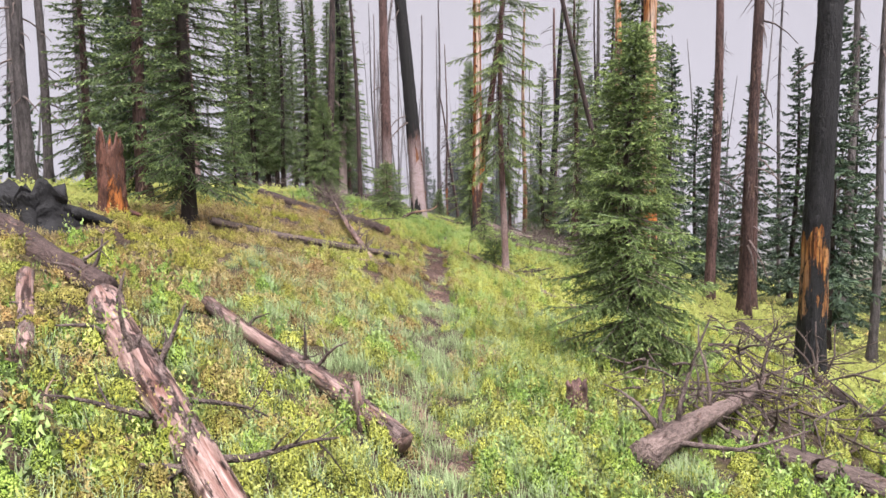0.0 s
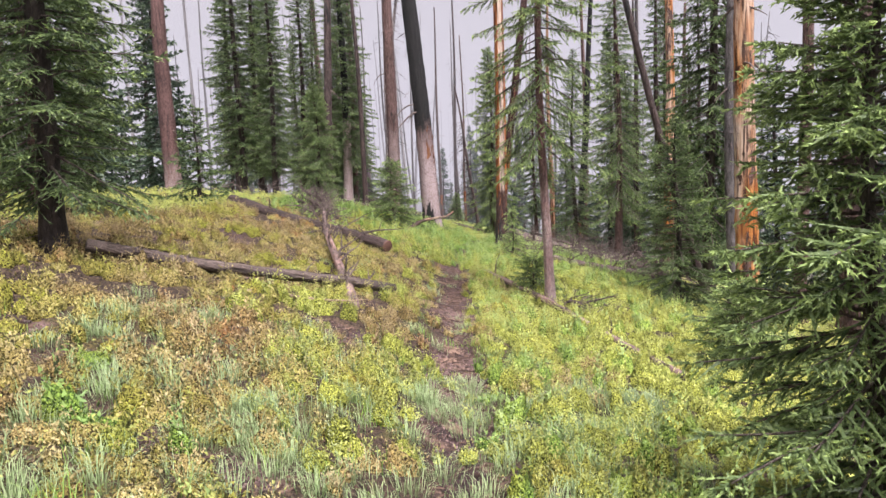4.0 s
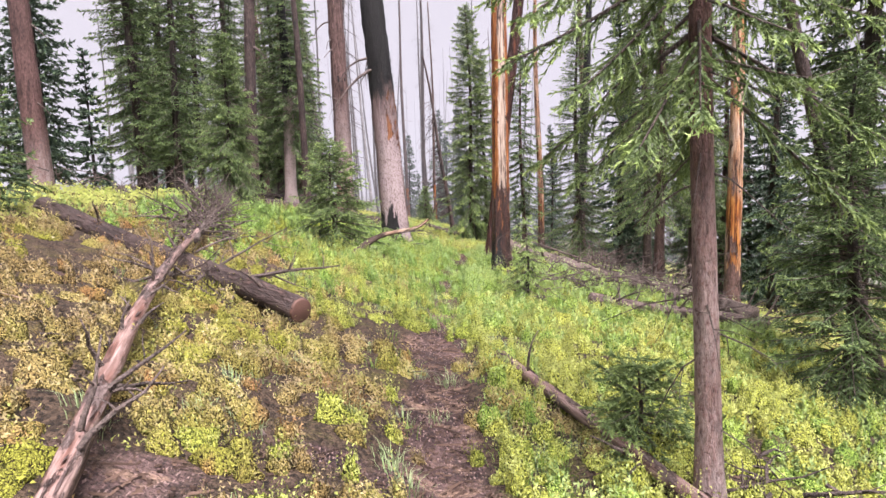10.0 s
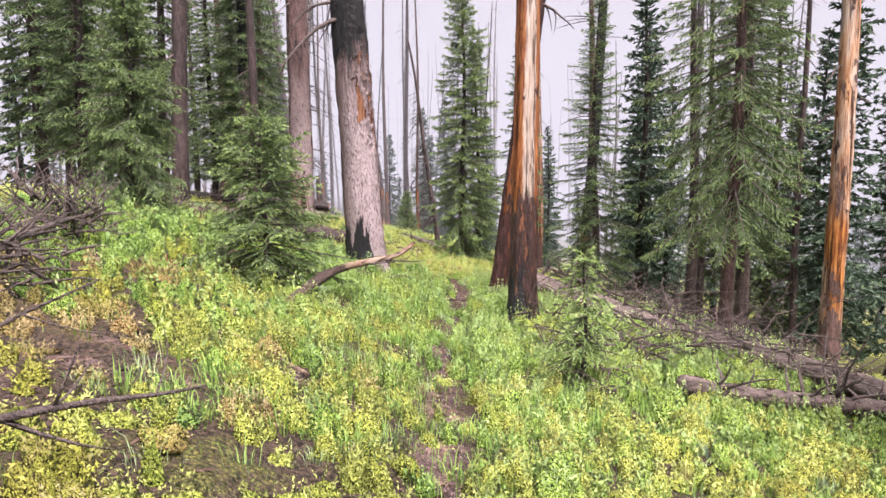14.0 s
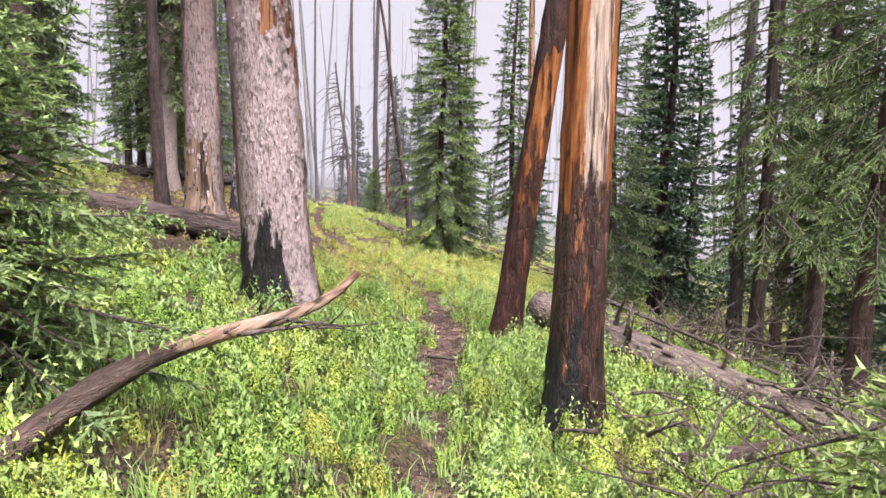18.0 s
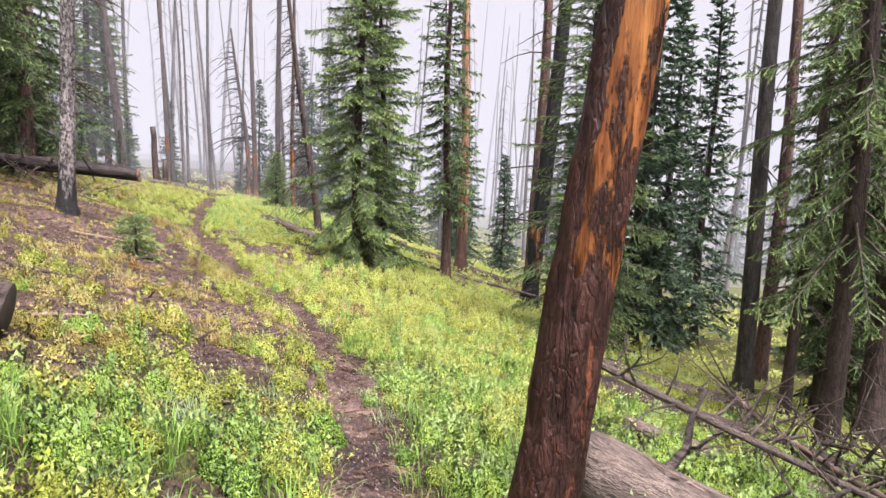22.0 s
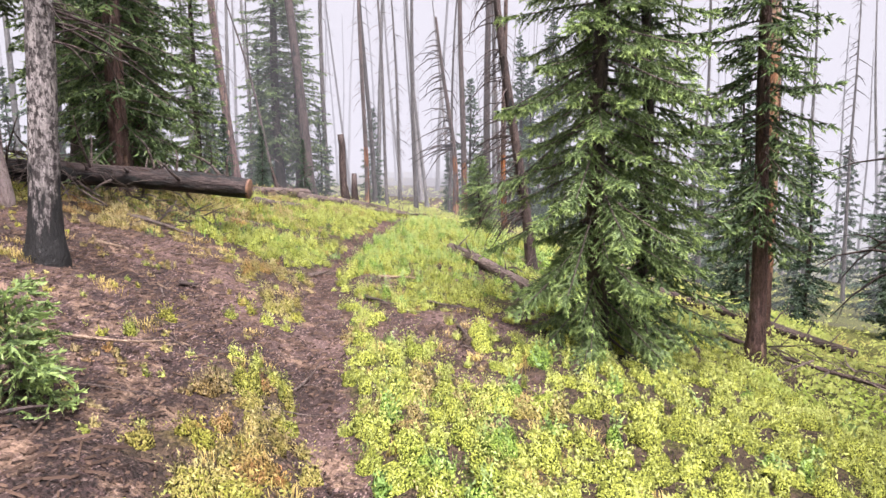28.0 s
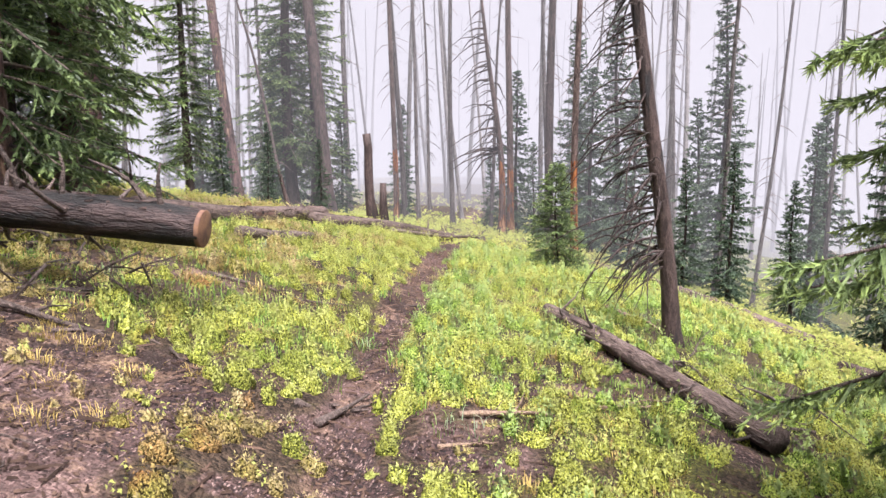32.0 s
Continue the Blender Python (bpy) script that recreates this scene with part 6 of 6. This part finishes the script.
def set_out_clumps(ulo, uhi, cell):
    """Clumps stand side by side, a hand's breadth apart."""
    nu, nv = int((uhi - ulo) / cell), int(45.8 / cell)
    U, Y = np.meshgrid(ulo + (np.arange(nu) + 0.5) * (uhi - ulo) / nu, 1.2 + (np.arange(nv) + 0.5) * cell)
    u = U.ravel() + grow.uniform(-0.42, 0.42, U.size) * cell
    y = Y.ravel() + grow.uniform(-0.42, 0.42, U.size) * cell
    return keep(u + along(y, XK), y, cover(u + along(y, XK), y))


for ulo, uhi, cell, count, size, rad, tall in ((-1.35, 1.35, 0.165, 192, 0.0145, 0.095, 0.13), (-4.8, -1.35, 0.19, 108, 0.02, 0.11, 0.13), (1.35, 5.2, 0.19, 102, 0.02, 0.11, 0.13)):
    x, y = set_out_clumps(ulo, uhi, cell)
    lush, turn, green = sorts(x, y)
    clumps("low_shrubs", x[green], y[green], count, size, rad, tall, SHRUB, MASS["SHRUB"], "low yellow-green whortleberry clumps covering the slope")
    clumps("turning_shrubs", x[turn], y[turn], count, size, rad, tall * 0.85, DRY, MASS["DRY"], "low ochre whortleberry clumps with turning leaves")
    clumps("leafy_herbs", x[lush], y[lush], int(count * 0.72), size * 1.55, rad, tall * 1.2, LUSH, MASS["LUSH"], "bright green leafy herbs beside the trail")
x, y = spots(4200, -4.6, 1.8, 26, 44)
x, y = keep(x, y, np.clip(bareness(x, y) - 0.2, 0, 1) * (np.abs(aside(x, y)) > 0.22) * np.clip(1.6 * field(x, y, 0.7, 33) - 0.25, 0, 1) * np.interp(y, [26, 31.5, 33, 35.5, 36.5, 44], [1, 1, 0.45, 0.45, 1, 1]))
clumps("dry_tufts", x, y, 60, 0.017, 0.055, 0.07, DRY, MASS["DRY"], "small ochre tufts scattered over the bare soil")
x, y = spots(2600, -4.6, 1.8, 26, 44)
x, y = keep(x, y, np.clip(bareness(x, y) - 0.2, 0, 1) * (np.abs(aside(x, y)) > 0.22) * np.clip(1.6 * field(x, y, 0.7, 35) - 0.3, 0, 1) * np.interp(y, [26, 31.5, 33, 35.5, 36.5, 44], [0.6, 0.5, 0.12, 0.15, 1, 1]))
clumps("shrub_tufts", x, y, 66, 0.016, 0.055, 0.07, SHRUB, MASS["SHRUB"], "small yellow-green whortleberry tufts on the bare soil")
x, y = spots(4000, -2.0, 2.0, 1.2, 47)
x, y = keep(x, y, cover(x, y))
shrubs("shrub_sprigs", x, y, 13, 0.02, 0.2, 0.05, "thin leafy sprigs standing out of the low shrubs", SHRUB)
x, y = spots(15000, 4.6, 9.5, 0.0, 48)
x2, y2 = spots(10000, -8.5, -4.6, 0.0, 48)
x, y = np.concatenate([x, x2]), np.concatenate([y, y2])
x, y = keep(x, y, np.clip(-0.1 + 1.7 * field(x, y, 0.5, 9), 0, 1))
shrubs("slope_shrubs", x, y, 9, 0.06, 0.15, 0.13, "yellow-green low shrubs further up and down the slope", SHRUB)
x, y = spots(7000, -9, 9, 46.5, 64)
shrubs("slope_shrubs", x, y, 8, 0.06, 0.14, 0.15, "pale green undergrowth beyond the crest of the trail", SHRUB)
# the cover thins out up and down the slope, and behind the start of the walk
x, y = spots(16000, -19, 20, -9, 48)
x, y = keep(x, y, np.clip(1.25 - np.abs(aside(x, y)) / 16 + 0.8 * (field(x, y, 1.6, 51) - 0.5), 0, 1) * ((np.abs(aside(x, y)) > 8) | (y < 1.2)))
shrubs("slope_shrubs", x, y, 9, 0.07, 0.15, 0.15, "yellow-green low shrubs thinning out over the slope", SHRUB)
x, y = spots(2600, -5, 5.5, -6, 1.5)
shrubs("slope_shrubs", x, y, 14, 0.045, 0.15, 0.12, "yellow-green low shrubs where the walk begins", SHRUB)
x, y = spots(7000, -26, 26, -6, 80)
u = np.abs(aside(x, y))
x, y = keep(x, y, ((u > 9) | (y > 62)) * 1.0)
shrubs("far_shrubs", x, y, 9, 0.12, 0.2, 0.3, "dull green undergrowth among the far trees", SHRUB)


def blades(name, x, y, per, tall, wide, spread, mat, label):
    n = len(x)
    ox, oy = grow.normal(0, spread, (n, per)), grow.normal(0, spread, (n, per))
    X, Y = (x[:, None] + ox).ravel(), (y[:, None] + oy).ravel()
    Z = ground(X, Y) - 0.01
    b = np.stack([X, Y, Z], 1)
    a = np.arctan2(oy, ox).ravel() + grow.normal(0, 0.6, len(X))
    hh = tall * grow.uniform(0.5, 1.2, len(X)) * np.repeat(grow.uniform(0.6, 1.2, n), per)
    out = np.stack([np.cos(a), np.sin(a), np.zeros(len(X))], 1)
    side = np.stack([-np.sin(a), np.cos(a), np.zeros(len(X))], 1) * wide
    bend = grow.uniform(0.2, 1.1, len(X))[:, None]
    m = b + out * (hh[:, None] * 0.25 * bend) + np.array([0, 0, 1.0]) * (hh * 0.6)[:, None]
    t = b + out * (hh[:, None] * 0.9 * bend) + np.array([0, 0, 1.0]) * (hh * (1 - 0.25 * bend[:, 0]))[:, None]
    V = np.stack([b - side, b + side, m + side * 0.8, m - side * 0.8, t], 1).reshape(-1, 3)
    k = np.arange(len(X))[:, None] * 5
    F = np.concatenate([k + np.array([[0, 1, 2]]), k + np.array([[0, 2, 3]]), k + np.array([[3, 2, 4]])])
    return tagged(link(name, V, F, mat, smooth=False), label, "grass", kind="stuff")


x, y = spots(8200, -3.5, 4.0, 1.5, 46)
u = aside(x, y)
lush = np.exp(-(u - 0.5) ** 2 / 0.5) * np.where(y > 26.5, 0.22, 0.8) + 0.5 * np.exp(-((y - 21.5) / 3.5) ** 2) + 0.55 * np.exp(-((y - 3) / 4) ** 2)
x, y = keep(x, y, np.clip(lush, 0.03, 1) * np.clip(1.1 - 1.2 * bareness(x, y), 0, 1))
blades("grass", x, y, 20, 0.12, 0.0024, 0.05, GRASS, "fresh green grass tufts along the trail")


x, y = spots(2900, -1.7, 2.8, 17.5, 30)
x, y = keep(x, y, ((y < 25.5) | (aside(x, y) > 0.2)) * np.clip(1.1 - 1.3 * bareness(x, y), 0, 1) * np.clip(-0.2 + 1.6 * field(x, y, 0.5, 15), 0, 1))
blades("grass", x, y, 30, 0.15, 0.0036, 0.06, GRASS, "lush green grass round the burnt trees")
x, y = spots(620, -2.4, 1.6, 1.8, 9.5)
blades("fescue_tufts", x, y, 70, 0.15, 0.0018, 0.055, FESCUE, "blue-green fescue tufts in the grass beside the trail")
x, y = spots(1500, -4.6, 1.8, 26.5, 44)
x, y = keep(x, y, np.clip(-0.25 + 1.7 * field(x, y, 0.6, 31), 0, 1) * np.clip(1.05 - bareness(x, y), 0.12, 1) * (np.abs(aside(x, y)) > 0.2))
blades("dry_grass", x, y, 60, 0.075, 0.0022, 0.05, STRAW, "straw-coloured dry grass tufts on the bare slope")
x, y = spots(4200, -4.4, 3.6, 36.5, 47.5)
x, y = keep(x, y, np.clip(1.1 - 1.3 * bareness(x, y), 0, 1) * np.clip(0.1 + 1.2 * field(x, y, 0.8, 41), 0, 1))
blades("grass", x, y, 16, 0.1, 0.0034, 0.07, GRASS, "soft green grass over the crest of the trail")
x, y = spots(150, -1.9, 0.9, 9.5, 27)
blades("fescue_tufts", x, y, 40, 0.12, 0.0022, 0.045, FESCUE, "grey-green grass tufts among the shrubs")


def litter(n, xs, ys, lo, hi, mat, name, label):
    a = grow.uniform(0, 6.28, n)
    L, W = grow.uniform(lo, hi, n), grow.uniform(0.003, 0.007, n)
    d = np.stack([np.cos(a), np.sin(a), np.zeros(n)], 1) * (L / 2)[:, None]
    s = np.stack([-np.sin(a), np.cos(a), np.zeros(n)], 1) * W[:, None]
    c = np.stack([xs, ys, ground(xs, ys) + 0.006], 1)
    up = np.array([0, 0, 0.01])
    V = np.stack([c - d - s, c - d + s, c + d + s * 0.6, c + d - s * 0.6, c - d * 0.7 + up, c + d * 0.8 + up], 1).reshape(-1, 3)
    k = np.arange(n)[:, None] * 6
    F = np.concatenate([k + np.array([[0, 3, 5]]), k + np.array([[0, 5, 4]]), k + np.array([[1, 4, 5]]), k + np.array([[1, 5, 2]]), k + np.array([[0, 4, 1]]), k + np.array([[3, 2, 5]])])
    return tagged(link(name, V, F, mat, smooth=False), label, "litter", kind="stuff")


CHIP = leafy("wood_chips", (0.013, 0.008, 0.007), (0.1, 0.064, 0.05), thin=0.0, gloss=0.8, sheen=0.1, gain_by=1.5)
x, y = spots(100000, -4.6, 2.2, 2, 46)
x, y = keep(x, y, np.clip(bareness(x, y), 0.04, 1))
litter(len(x), x, y, 0.01, 0.055, CHIP, "wood_litter", "brown bark chips, needles and bits of twig on bare soil")
x, y = spots(9000, -4.8, 2.4, 2, 46)
x, y = keep(x, y, np.clip(bareness(x, y), 0.06, 1))
litter(len(x), x, y, 0.06, 0.26, CHIP, "fallen_twigs", "thin dry twigs scattered over the forest floor")
